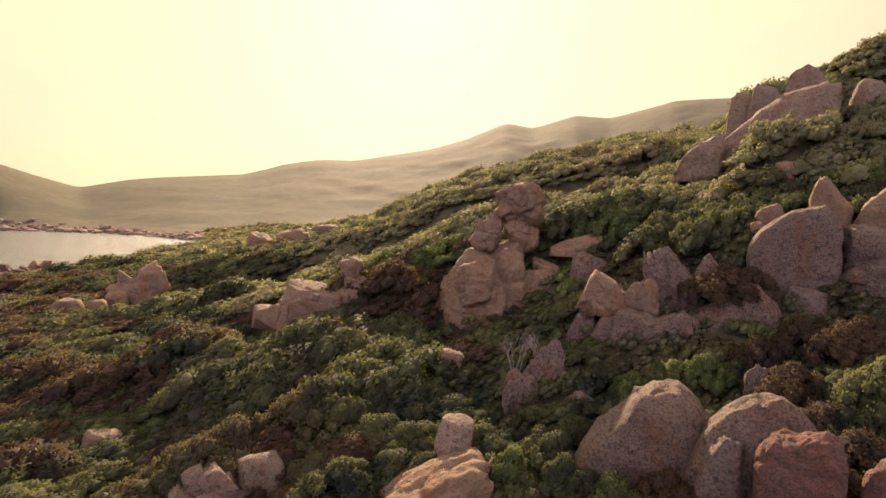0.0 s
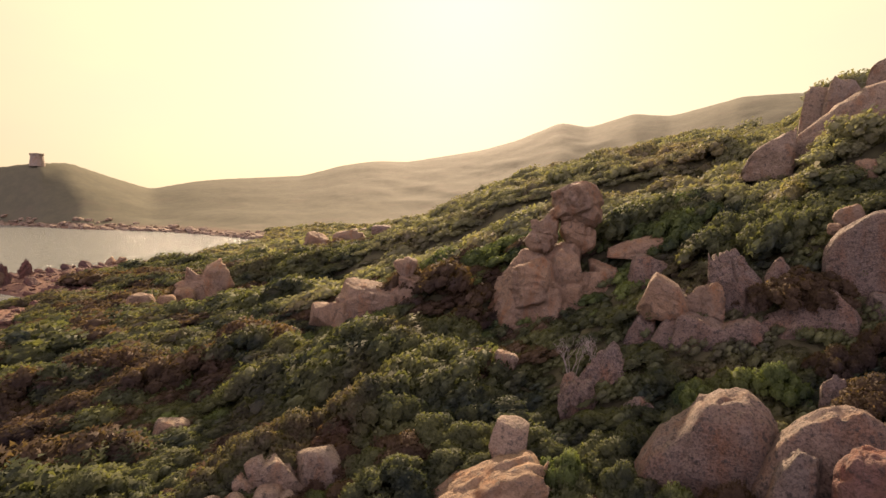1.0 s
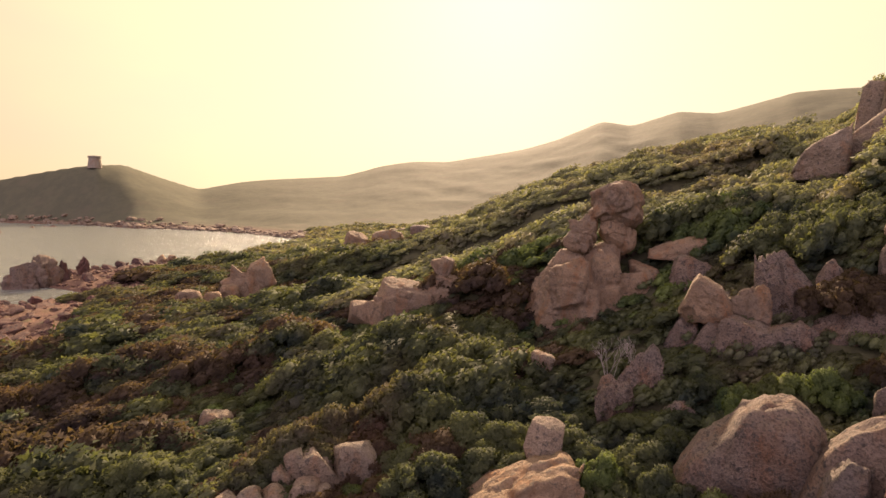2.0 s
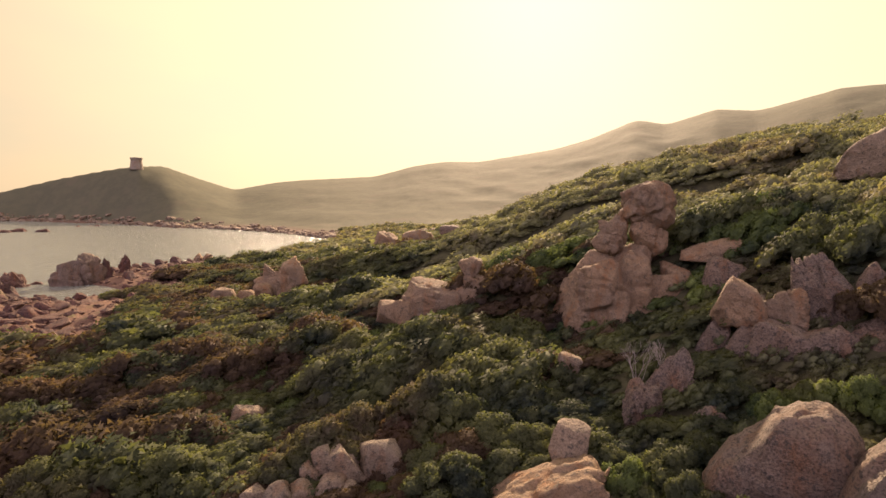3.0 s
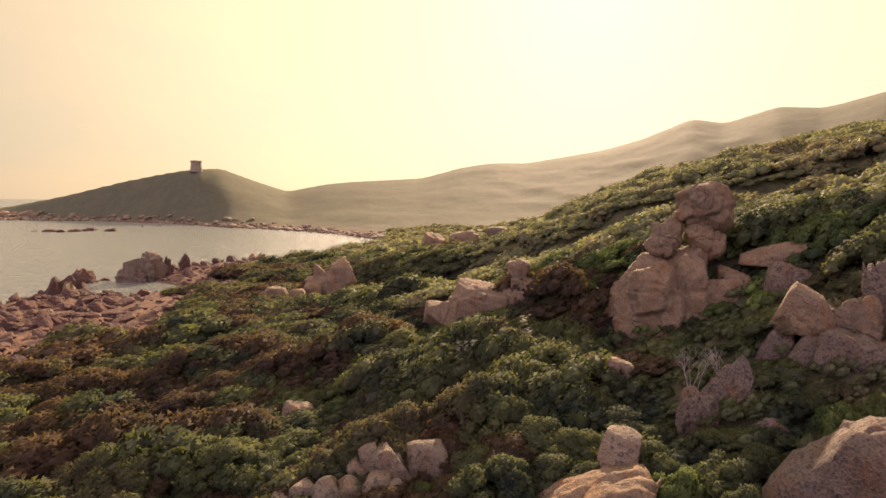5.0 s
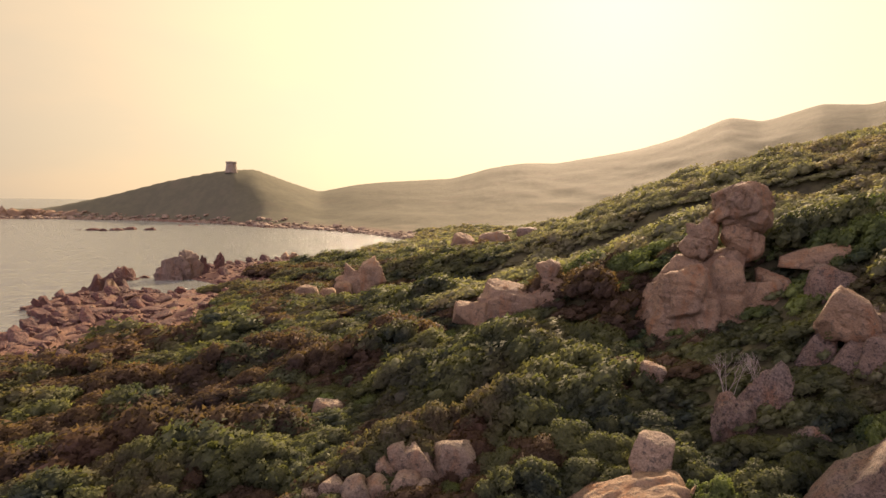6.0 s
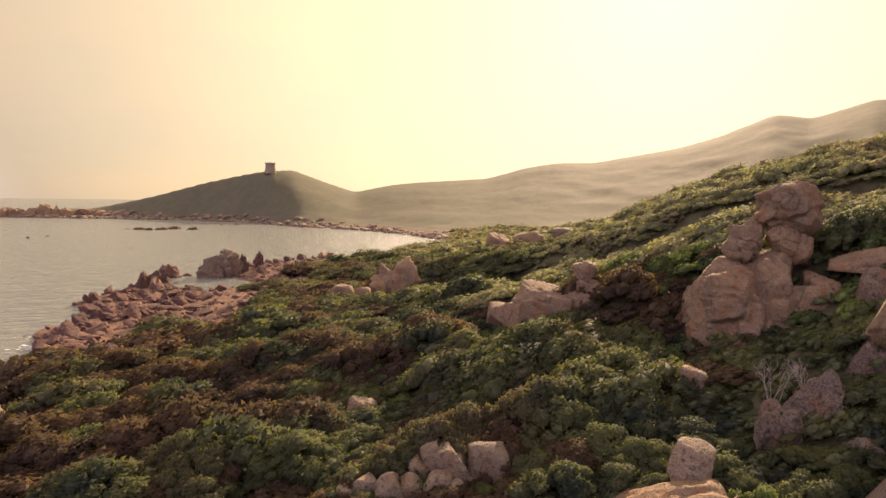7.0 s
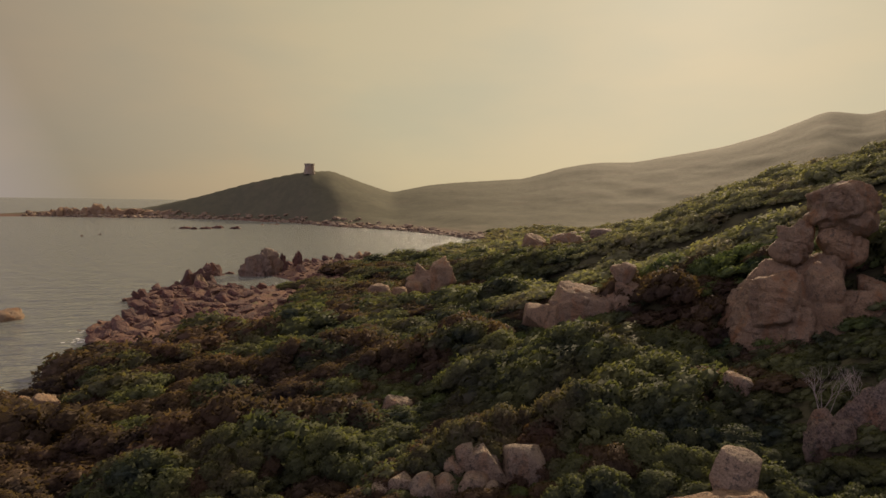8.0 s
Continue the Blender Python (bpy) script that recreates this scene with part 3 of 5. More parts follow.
boulder(12.0, 38.91, 7.82, 2.9, 2.41, 4.56, -17.1, 43, GREY_GRANITE, "squared granite block under a capstone", boxy=0.95, cuts=3, roll=0, rough=0.06, top=((0, 0.5), (0.25, 0.8), (0.42, 1), (1, 0.95)))
boulder(14.6, 39.91, 9.7, 3.4, 2.42, 5.89, -20.1, 44, PINK_GRANITE, "weathered granite boulder with rusty ledges", boxy=0.8, cuts=8, roll=0, rough=0.15, detail=5, crack=0.1, hollows=3, top=((0, 0.55), (0.15, 0.8), (0.4, 0.93), (0.75, 1), (1, 0.9)))
boulder(13.77, 37.88, 8.2, 4.0, 3.12, 4.93, -20.0, 45, GREY_GRANITE, "dark granite boulder at the foot of an outcrop", boxy=0.8, cuts=8, roll=-14, rough=0.07, sharp=0.06)
boulder(16.9, 40.12, 11.03, 4.0, 2.76, 7.78, -22.7, 46, GREY_GRANITE, "upright lichen-grey granite pillar", boxy=0.7, cuts=8, roll=0, rough=0.14, detail=5, crack=0.08, hollows=2, top=((0, 0.8), (0.08, 0.93), (0.25, 0.95), (0.45, 1), (0.6, 0.92), (0.7, 0.84), (0.9, 0.72), (1, 0.6)))
boulder(16.35, 37.16, 8.2, 4.3, 2.77, 4.95, -23.8, 47, GREY_GRANITE, "grey granite block with a dull face", boxy=0.75, cuts=8, roll=0, rough=0.1, detail=5, hollows=1, top=((0, 0.6), (0.15, 0.85), (0.35, 0.93), (0.6, 1), (0.8, 0.9), (1, 0.6)))
boulder(18.7, 37.2, 9.1, 4.7, 2.8, 5.85, -26.6, 147, GREY_GRANITE, "grey granite block with a dull face", boxy=0.75, cuts=8, roll=0, rough=0.1, detail=5, hollows=1, top=((0, 0.5), (0.2, 0.72), (0.45, 0.83), (0.7, 1), (0.9, 0.93), (1, 0.7)))
boulder(14.34, 36.91, 7.47, 2.04, 1.64, 3.29, -21.2, 148, GREY_GRANITE, "small grey granite block at the foot of an outcrop", boxy=0.7, cuts=7, rough=0.1, roll=12)
carved("boulder", (18.3, 39.6, 8.8), ((-4.2, 0, 0, 1.9, 1.5, 3.1), (-2.2, -0.3, -0.4, 1.7, 1.5, 2.8), (-0.2, 0, 0.4, 1.8, 1.5, 3.2), (2.0, 0.2, 0.2, 1.9, 1.5, 3.2), (4.0, 0, 0.8, 1.6, 1.5, 3.4), (-3.2, -1.2, -1.4, 1.5, 1.2, 2.2), (-0.9, -1.3, -1.2, 1.5, 1.2, 2.4), (1.2, -1.2, -1.4, 1.5, 1.2, 2.2), (3.2, -1.1, -0.9, 1.5, 1.2, 2.4)), 249, GREY_GRANITE, None, "long jointed wall of lichen-grey granite blocks", turn=-24, detail=6, rough=0.12, furrow=0.2, facets=11, ball=1.35)
boulder(19.48, 39.45, 12.78, 2.0, 1.6, 3.48, -26.3, 48, GREY_GRANITE, "small grey stone showing over a brown bush", boxy=0.6, cuts=8, roll=0, rough=0.1, top=((0, 0.5), (0.3, 0.9), (0.5, 1), (1, 0.6)))
boulder(21.2, 36.26, 10.42, 3.03, 2.43, 4.63, -30.3, 49, GREY_GRANITE, "round grey boulder beside a leaning slab", boxy=0.7, cuts=6, roll=0, rough=0.07, top=((0, 0.7), (0.15, 0.88), (0.35, 1), (0.5, 1), (0.75, 0.88), (1, 0.65)))
boulder(24.99, 38.62, 14.0, 5.82, 3.49, 8.26, -32.9, 50, GREY_GRANITE, "great leaning granite slab with a smooth face", boxy=1.0, cuts=2, roll=0, rough=0.035, detail=5, joints=1, top=((0, 0.62), (0.15, 0.79), (0.3, 0.87), (0.47, 0.95), (0.8, 1), (0.95, 0.87), (1, 0.75)))
boulder(28.97, 40.76, 17.4, 2.82, 2.26, 5.74, -35.4, 51, PINK_GRANITE, "granite pinnacle behind a leaning slab", boxy=0.6, cuts=8, roll=0, rough=0.12, top=((0, 0.7), (0.12, 0.9), (0.25, 1), (0.45, 0.97), (0.65, 0.8), (1, 0.6)))
boulder(31.59, 38.75, 17.05, 4.2, 3.36, 5.51, -39.2, 52, PINK_GRANITE, "rounded granite boulder on the slope", boxy=0.5, cuts=5, roll=0, rough=0.09, top=((0, 0.35), (0.2, 0.7), (0.5, 0.95), (0.8, 1), (1, 0.8)))
boulder(29.53, 36.56, 14.76, 4.68, 3.74, 4.15, -38.9, 53, GREY_GRANITE, "layered granite ledge on the hillside", boxy=0.6, cuts=8, roll=-12, rough=0.07, sharp=0.06)
boulder(28.55, 35.43, 12.65, 4.91, 3.93, 4.21, -38.9, 54, GREY_GRANITE, "layered granite ledge on the hillside", boxy=0.6, cuts=8, roll=-10, rough=0.07, sharp=0.06)
boulder(24.66, 35.83, 10.8, 3.88, 3.11, 3.71, -34.5, 55, GREY_GRANITE, "layered granite ledge on the hillside", boxy=0.6, cuts=8, roll=-18, rough=0.07, sharp=0.06)
boulder(27.19, 35.23, 13.41, 1.23, 0.98, 0.98, -37.7, 56, GREY_GRANITE, "loaf-shaped stone resting on a ledge", boxy=0.3, cuts=2)
boulder(25.27, 41.98, 16.96, 2.09, 1.67, 2.49, -31.0, 57, PINK_GRANITE, "small pointed granite stone on slope", boxy=0.4, cuts=5, roll=25)
boulder(23.53, 40.69, 16.37, 0.88, 0.7, 0.93, -30.0, 58, PINK_GRANITE, "small round granite stone on rock", boxy=0.3, cuts=3)
boulder(32.21, 51.8, 20.75, 2.13, 1.71, 3.01, -31.9, 59, PINK_GRANITE, "small granite boulder on the slope", boxy=0.4, cuts=3)

# the crag on the skyline
boulder(31.93, 68.97, 24.0, 5.79, 4.63, 6.49, -24.8, 61, PALE_GRANITE, "sloping granite slab on the hillside", boxy=0.7, cuts=4, roll=0, rough=0.07, joints=0, top=((0, 0.1), (0.2, 0.54), (0.4, 0.72), (0.6, 0.85), (0.9, 1), (1, 0.95)))
boulder(40.37, 69.07, 26.51, 15.34, 7.67, 13.02, -30.3, 62, PALE_GRANITE, "great smooth granite whaleback of a hilltop crag", boxy=0.8, cuts=4, roll=0, rough=0.06, detail=5, joints=2, crack=0.06, top=((0, 0.08), (0.09, 0.26), (0.15, 0.4), (0.21, 0.5), (0.34, 0.64), (0.42, 0.74), (0.6, 0.9), (0.8, 0.97), (1, 1)))
boulder(39.66, 74.05, 27.58, 3.34, 2.67, 10.81, -28.2, 63, PALE_GRANITE, "granite block of a hilltop crag", boxy=0.8, cuts=5, roll=0, rough=0.1, top=((0, 0.6), (0.15, 0.9), (0.35, 1), (1, 0.97)))
boulder(41.59, 71.83, 28.88, 4.44, 3.55, 9.97, -30.1, 64, PALE_GRANITE, "granite block of a hilltop crag", boxy=0.8, cuts=5, roll=0, rough=0.1, top=((0, 0.5), (0.15, 0.85), (0.28, 1), (0.45, 0.95), (0.75, 0.95), (0.85, 0.85), (1, 0.75)))
boulder(46.82, 72.14, 31.4, 5.42, 4.33, 9.19, -33.0, 65, PALE_GRANITE, "topmost granite block of a hilltop crag", boxy=0.8, cuts=5, roll=0, rough=0.1, top=((0, 0.35), (0.17, 0.87), (0.31, 0.92), (0.52, 1), (0.73, 0.97), (1, 0.7)))
boulder(53.38, 68.7, 30.33, 5.53, 4.42, 6.96, -37.8, 66, PALE_GRANITE, "granite boulder high on the hillside", boxy=0.4, cuts=4, roll=-20, rough=0.08)

# the balanced tor
tor = tagged(new("rock_tor"), "tall tor of wind-carved pink granite with a balanced head", "rock formation")
tor.matrix_world = pose(4.75, 51.28, 6.85)
carved("body", (4.25, 51.3, 9.3), ((-0.1, 0.4, -1.4, 5.0, 3.8, 5.2), (-2.9, -0.2, -3.2, 3.0, 2.6, 5.0), (-0.9, 0.2, 1.0, 3.4, 2.8, 3.4), (0.6, 0.4, 2.6, 3.0, 2.6, 2.9), (-0.6, -1.7, 1.2, 2.4, 2.0, 2.8),
       (1.8, -1.5, 1.6, 1.6, 1.7, 2.8), (0.6, -2.0, -1.6, 2.1, 1.8, 3.6), (2.8, -1.7, -1.4, 2.0, 1.8, 3.6), (3.7, 0.2, 2.5, 2.8, 2.0, 2.0), (-2.0, -1.8, -2.4, 2.0, 1.7, 4.0), (4.4, -0.9, -1.4, 1.8, 1.9, 3.8)), 171, PINK_GRANITE, tor, turn=-5, detail=6, rough=0.17, furrow=0.28, facets=24, ball=1.07)
carved("foot_block", (9.8, 50.2, 9.7), ((0, 0, 0, 1.6, 1.6, 3.4), (1.3, -0.4, -0.8, 1.4, 1.4, 2.8), (-0.7, -0.9, 0.8, 1.1, 1.0, 1.8)), 76, PINK_GRANITE, tor, turn=-10, rough=0.14, furrow=0.28, facets=24, ball=1.0)
carved("head", (7.1, 51.6, 18.0), ((0.1, 0, 0.1, 2.6, 2.2, 1.95), (-0.8, -0.2, -0.7, 1.8, 1.7, 1.4), (0.9, 0, -0.8, 1.7, 1.7, 1.6), (0.3, -0.9, 0.4, 1.5, 1.3, 1.3)), 72, PINK_GRANITE, tor, turn=-8, rough=0.2, furrow=0.2, facets=28, ball=0.98)
carved("neck", (7.4, 51.8, 15.4), ((0, 0, 0, 1.6, 1.6, 2.2), (0.6, -0.3, -0.8, 1.2, 1.2, 1.5), (-0.5, -0.3, 0.6, 1.1, 1.1, 1.3)), 74, PINK_GRANITE, tor, turn=-8, rough=0.16, furrow=0.2, facets=24, ball=1.0)
carved("pillar", (4.4, 51.0, 15.0), ((0, 0, 0, 1.1, 1.0, 1.9), (-0.5, 0, -0.8, 1.3, 1.1, 1.5), (0.3, -0.1, 0.9, 0.9, 0.8, 1.3)), 73, PINK_GRANITE, tor, turn=-4, rough=0.2, furrow=0.22, facets=22, ball=1.0)
boulder(12.7, 51.46, 14.11, 5.11, 3.58, 2.2, -13.9, 77, PINK_GRANITE, "flat-topped granite slab behind a tor", boxy=0.8, cuts=4, roll=0, rough=0.06, joints=0, top=((0, 0.35), (0.4, 0.75), (0.8, 1), (1, 0.9)))
boulder(12.84, 47.81, 11.42, 3.87, 3.1, 4.77, -15.0, 78, GREY_GRANITE, "low granite boulder beside a tor", boxy=0.5, cuts=4, roll=-14)

# mid-slope outcrops
carved("boulder", (-16.2, 51.5, 5.7), ((-1.2, 0, 0, 1.7, 1.6, 2.2), (0.7, 0, 0.2, 1.4, 1.5, 2.2), (2.1, 0.2, -0.2, 1.1, 1.3, 2.2), (-0.4, 0.5, 1.0, 1.9, 1.3, 1.3)), 81, PINK_GRANITE, None, "rounded pink granite outcrop jointed into upright lobes", turn=17, rough=0.1, furrow=0.16, facets=13, ball=1.17)
carved("boulder", (-13.1, 52.9, 7.6), ((0, 0, 0, 2.4, 1.6, 1.8), (1.3, 0.2, 1.3, 1.4, 1.4, 1.5), (-1.6, 0, -0.4, 1.3, 1.3, 1.6), (-2.0, 0.3, 1.2, 0.6, 0.6, 0.6)), 82, PINK_GRANITE, None, "pink granite slab with a flat tilted top in scrub", turn=14, rough=0.1, furrow=0.16, facets=13, ball=1.17)
carved("boulder", (-9.0, 53.6, 9.7), ((-0.2, 0, 1.2, 0.95, 0.9, 1.4), (0.5, 0, -0.4, 1.3, 1.0, 1.4), (0.4, 0, 2.1, 0.85, 0.7, 0.55), (-0.6, -0.4, -1.2, 1.0, 0.8, 1.0)), 83, PINK_GRANITE, None, "upright lumpy granite stone on the slope", turn=10, rough=0.1, furrow=0.16, facets=13, ball=1.17)
boulder(-8.94, 52.75, 8.18, 1.75, 1.4, 2.55, 9.6, 85, PINK_GRANITE, "small granite stone in the scrub", boxy=0.4, cuts=4)
boulder(-24.17, 50.51, 4.01, 2.03, 1.63, 3.32, 25.6, 86, PINK_GRANITE, "small pink granite stone in the scrub", boxy=0.4, cuts=5, roll=-15)
boulder(-19.65, 50.3, 3.87, 1.79, 1.43, 3.81, 21.3, 87, PINK_GRANITE, "small pink granite stone in the scrub", boxy=0.4, cuts=5, roll=-20)
carved("boulder", (-44.7, 79.3, 5.2), ((0, 0, -1.0, 3.2, 1.9, 2.2), (-1.5, 0, 0.6, 1.5, 1.6, 2.7), (1.5, 0.2, 0.4, 2.0, 1.8, 2.4), (-2.8, 0, -1.2, 1.6, 1.6, 1.6)), 88, PINK_GRANITE, None, "pink granite boulder split in two in scrub", turn=29, rough=0.12, furrow=0.24, facets=16, ball=1.1)
boulder(-48.1, 68.87, 3.3, 3.7, 2.96, 3.53, 34.9, 89, PINK_GRANITE, "low pink granite boulder in scrub", boxy=0.4, cuts=5)
boulder(-46.22, 71.34, 2.9, 2.66, 2.13, 3.19, 32.9, 90, PINK_GRANITE, "low pink granite boulder in scrub", boxy=0.4, cuts=5)
boulder(-45.69, 75.21, 3.59, 2.92, 2.33, 2.66, 31.3, 91, PINK_GRANITE, "low pink granite boulder in scrub", boxy=0.4, cuts=5)
boulder(-49.83, 146.77, 6.02, 7.26, 5.81, 6.72, 18.8, 92, PINK_GRANITE, "hazy granite boulder above the bay", boxy=0.4, cuts=4)
boulder(-41.83, 152.36, 6.32, 10.13, 8.1, 6.97, 15.4, 93, PINK_GRANITE, "hazy granite boulder above the bay", boxy=0.3, cuts=4, roll=8)
boulder(-35.42, 166.27, 8.78, 6.78, 5.43, 3.59, 12.0, 94, GREY_GRANITE, "hazy granite boulder above the bay", boxy=0.4, cuts=4)
boulder(-98.77, 132.17, 1.19, 5.56, 4.45, 2.88, 36.8, 95, PINK_GRANITE, "split granite rock standing on the point", boxy=0.7, cuts=6, roll=0, rough=0.18, top=((0, 0.3), (0.2, 0.8), (0.35, 1), (0.5, 0.5), (0.65, 0.95), (0.9, 0.9), (1, 0.5)))

# stacks along the shore
carved("boulder", (-97.5, 91.9, 1.2), ((0, 0, -1.0, 5.6, 3.2, 3.4), (0.6, 0, 1.8, 2.6, 2.2, 3.4), (-1.7, -0.3, 0.8, 2.6, 2.2, 3.0), (3.0, -0.5, 0.4, 2.0, 1.8, 2.8), (-3.8, 0, -1.0, 2.2, 2.0, 2.6), (1.0, -1.6, 0.4, 1.6, 1.4, 2.6)), 101, GREY_GRANITE, None, "peaked granite sea stack standing in the shallows", turn=46, rough=0.3, furrow=0.45, facets=22, ball=1.1)
boulder(-93.59, 94.5, 2.28, 2.21, 1.33, 6.5, 44.7, 102, SHORE_GRANITE, "jagged split rock beside a sea stack", rough=0.2, boxy=0.6, cuts=14, sharp=0.1, shade=False, detail=4, joints=1, jag=0.1, top=((0, 0.8), (0.3, 1), (0.6, 0.85), (1, 0.6)))
boulder(-94.79, 100.3, 2.87, 2.59, 1.55, 5.37, 43.4, 103, SHORE_GRANITE, "small pointed rock on the shore", rough=0.2, boxy=0.6, cuts=14, sharp=0.1, shade=False, detail=4, joints=1, jag=0.1, top=((0, 0.55), (0.25, 0.75), (0.5, 1), (0.75, 0.95), (1, 0.6)))
boulder(-106.06, 85.13, 0.26, 6.39, 3.83, 5.84, 51.2, 104, REDDISH_GRANITE, "dark wet sea stack in the bay", rough=0.2, boxy=0.6, cuts=14, sharp=0.1, shade=False, detail=4, joints=1, jag=0.16, top=((0, 0.5), (0.15, 0.85), (0.4, 1), (0.6, 0.9), (0.75, 0.55), (1, 0.3)))
boulder(-104.87, 89.7, -0.51, 5.49, 3.29, 2.41, 49.5, 105, REDDISH_GRANITE, "dark wet reef rock near shore", rough=0.2, boxy=0.6, cuts=14, sharp=0.1, shade=False, detail=4, joints=1, jag=0.16, top=((0, 0.6), (0.3, 1), (0.5, 0.7), (1, 0.4)))
boulder(-93.79, 69.94, -0.23, 10.89, 6.53, 8.49, 53.3, 106, SHORE_GRANITE, "jagged granite ridge of the shore", rough=0.2, boxy=0.6, cuts=14, sharp=0.1, shade=False, detail=4, joints=1, jag=0.16, top=((0, 0.15), (0.15, 0.4), (0.3, 0.62), (0.38, 0.8), (0.43, 1), (0.5, 0.82), (0.58, 0.8), (0.65, 1), (0.75, 0.85), (0.9, 0.6), (1, 0.3)))
boulder(-89.29, 69.26, -0.9, 5.05, 3.03, 8.88, 52.2, 107, PINK_GRANITE, "pale pink granite crag of the shore", rough=0.14, boxy=0.6, cuts=14, sharp=0.1, shade=False, detail=4, joints=1, jag=0.16, top=((0, 0.6), (0.2, 0.95), (0.35, 1), (0.6, 0.75), (1, 0.4)))
boulder(-88.64, 59.93, -0.66, 9.79, 3.43, 6.06, 55.9, 108, SHORE_GRANITE, "low jagged spit of dark shore rock", rough=0.2, boxy=0.6, cuts=14, sharp=0.1, shade=False, detail=4, joints=1, jag=0.16, top=((0, 0.45), (0.04, 0.95), (0.1, 0.75), (0.2, 0.9), (0.3, 0.7), (0.45, 0.8), (0.6, 0.95), (0.8, 0.7), (1, 0.5)))
boulder(-79.98, 56.64, -0.84, 5.58, 3.35, 4.77, 54.7, 109, PINK_GRANITE, "pale granite ledge with a hollow on the shore", rough=0.14, boxy=0.6, cuts=14, sharp=0.1, shade=False, detail=4, joints=1, jag=0.16, top=((0, 0.5), (0.2, 0.85), (0.45, 0.7), (0.7, 1), (1, 0.5)))
boulder(-77.09, 62.11, -0.96, 6.27, 3.76, 7.14, 51.1, 110, SHORE_GRANITE, "pink granite block on the shore", rough=0.15, boxy=0.6, cuts=14, sharp=0.1, shade=False, detail=4, joints=1, jag=0.16, top=((0, 0.5), (0.15, 0.8), (0.3, 1), (0.5, 0.7), (0.7, 0.85), (1, 0.4)))
boulder(-66.54, 51.27, -0.49, 3.48, 2.09, 4.73, 52.4, 111, PINK_GRANITE, "rounded orange granite boulder on the shore", rough=0.08, boxy=0.6, cuts=14, sharp=0.1, shade=False, detail=4, joints=1, jag=0.16, top=((0, 0.4), (0.2, 0.8), (0.5, 1), (0.8, 0.9), (1, 0.4)))
boulder(-74.71, 48.37, -1.78, 5.77, 3.46, 7.7, 57.1, 112, SHORE_GRANITE, "jagged dark rock on the shore", rough=0.2, boxy=0.6, cuts=14, sharp=0.1, shade=False, detail=4, joints=1, jag=0.16, top=((0, 0.4), (0.1, 0.7), (0.25, 0.8), (0.4, 1), (0.6, 0.9), (0.75, 0.7), (0.9, 0.8), (1, 0.4)))
boulder(-70.96, 41.09, -1.07, 6.83, 2.39, 4.74, 59.9, 113, SHORE_GRANITE, "low spit of dark broken shore rock", rough=0.2, boxy=0.6, cuts=14, sharp=0.1, shade=False, detail=4, joints=1, jag=0.16, top=((0, 0.3), (0.08, 0.6), (0.2, 0.75), (0.28, 1), (0.4, 0.7), (0.6, 0.8), (0.8, 0.95), (1, 0.8)))
boulder(-84.51, 73.5, -0.97, 6.46, 3.87, 5.23, 49.0, 115, SHORE_GRANITE, "dark pink granite block by the inlet", rough=0.14, boxy=0.6, cuts=14, sharp=0.1, shade=False, detail=4, joints=1, jag=0.16, top=((0, 0.4), (0.15, 1), (0.4, 0.9), (0.7, 0.7), (1, 0.4)))
boulder(-63.07, 38.7, -1.28, 5.64, 3.39, 5.83, 58.5, 116, SHORE_GRANITE, "dark broken rock on the shore", rough=0.2, boxy=0.6, cuts=14, sharp=0.1, shade=False, detail=4, joints=1, jag=0.16, top=((0, 0.5), (0.15, 0.8), (0.3, 0.6), (0.5, 0.9), (0.7, 1), (0.85, 0.7), (1, 0.4)))
boulder(-64.94, 44.99, -1.93, 5.09, 3.05, 5.57, 55.3, 117, REDDISH_GRANITE, "dark broken rock on the shore", rough=0.2, boxy=0.6, cuts=14, sharp=0.1, shade=False, detail=4, joints=1, jag=0.16, top=((0, 0.4), (0.2, 0.9), (0.4, 0.7), (0.6, 1), (0.8, 0.8), (1, 0.3)))
boulder(-96.87, 114.53, -0.74, 16.05, 11.23, 4.76, 40.2, 121, PINK_GRANITE, "flat pink granite shelf of the point", rough=0.12, boxy=0.6, cuts=14, sharp=0.1, shade=False, detail=4, joints=1, jag=0.16, top=((0, 0.5), (0.1, 0.9), (0.3, 0.8), (0.5, 1), (0.8, 0.9), (1, 0.7)))
boulder(-72.71, 53.03, -2.09, 7.25, 5.8, 5.38, 53.9, 122, PINK_GRANITE, "pink granite slab sloping from the shore", rough=0.1, boxy=0.6, cuts=14, sharp=0.1, shade=False, detail=4, joints=1, jag=0.16, top=((0, 0.4), (0.3, 0.7), (0.6, 0.9), (1, 1)))
boulder(-92.79, 37.27, -1.01, 6.75, 5.4, 5.14, 68.1, 118, PINK_GRANITE, "orange granite skerry barely above the sea", boxy=0.4, cuts=5, rough=0.12)
boulder(-49.56, 21.44, 0.83, 1.22, 0.97, 2.05, 66.6, 119, PINK_GRANITE, "pink granite stones above the shore scrub", boxy=0.5, cuts=5, rough=0.08, roll=-15)
boulder(-46.69, 21.49, 1.18, 2.05, 1.64, 2.58, 65.3, 120, PINK_GRANITE, "pink granite stones above the shore scrub", boxy=0.5, cuts=5, rough=0.08, roll=-25)

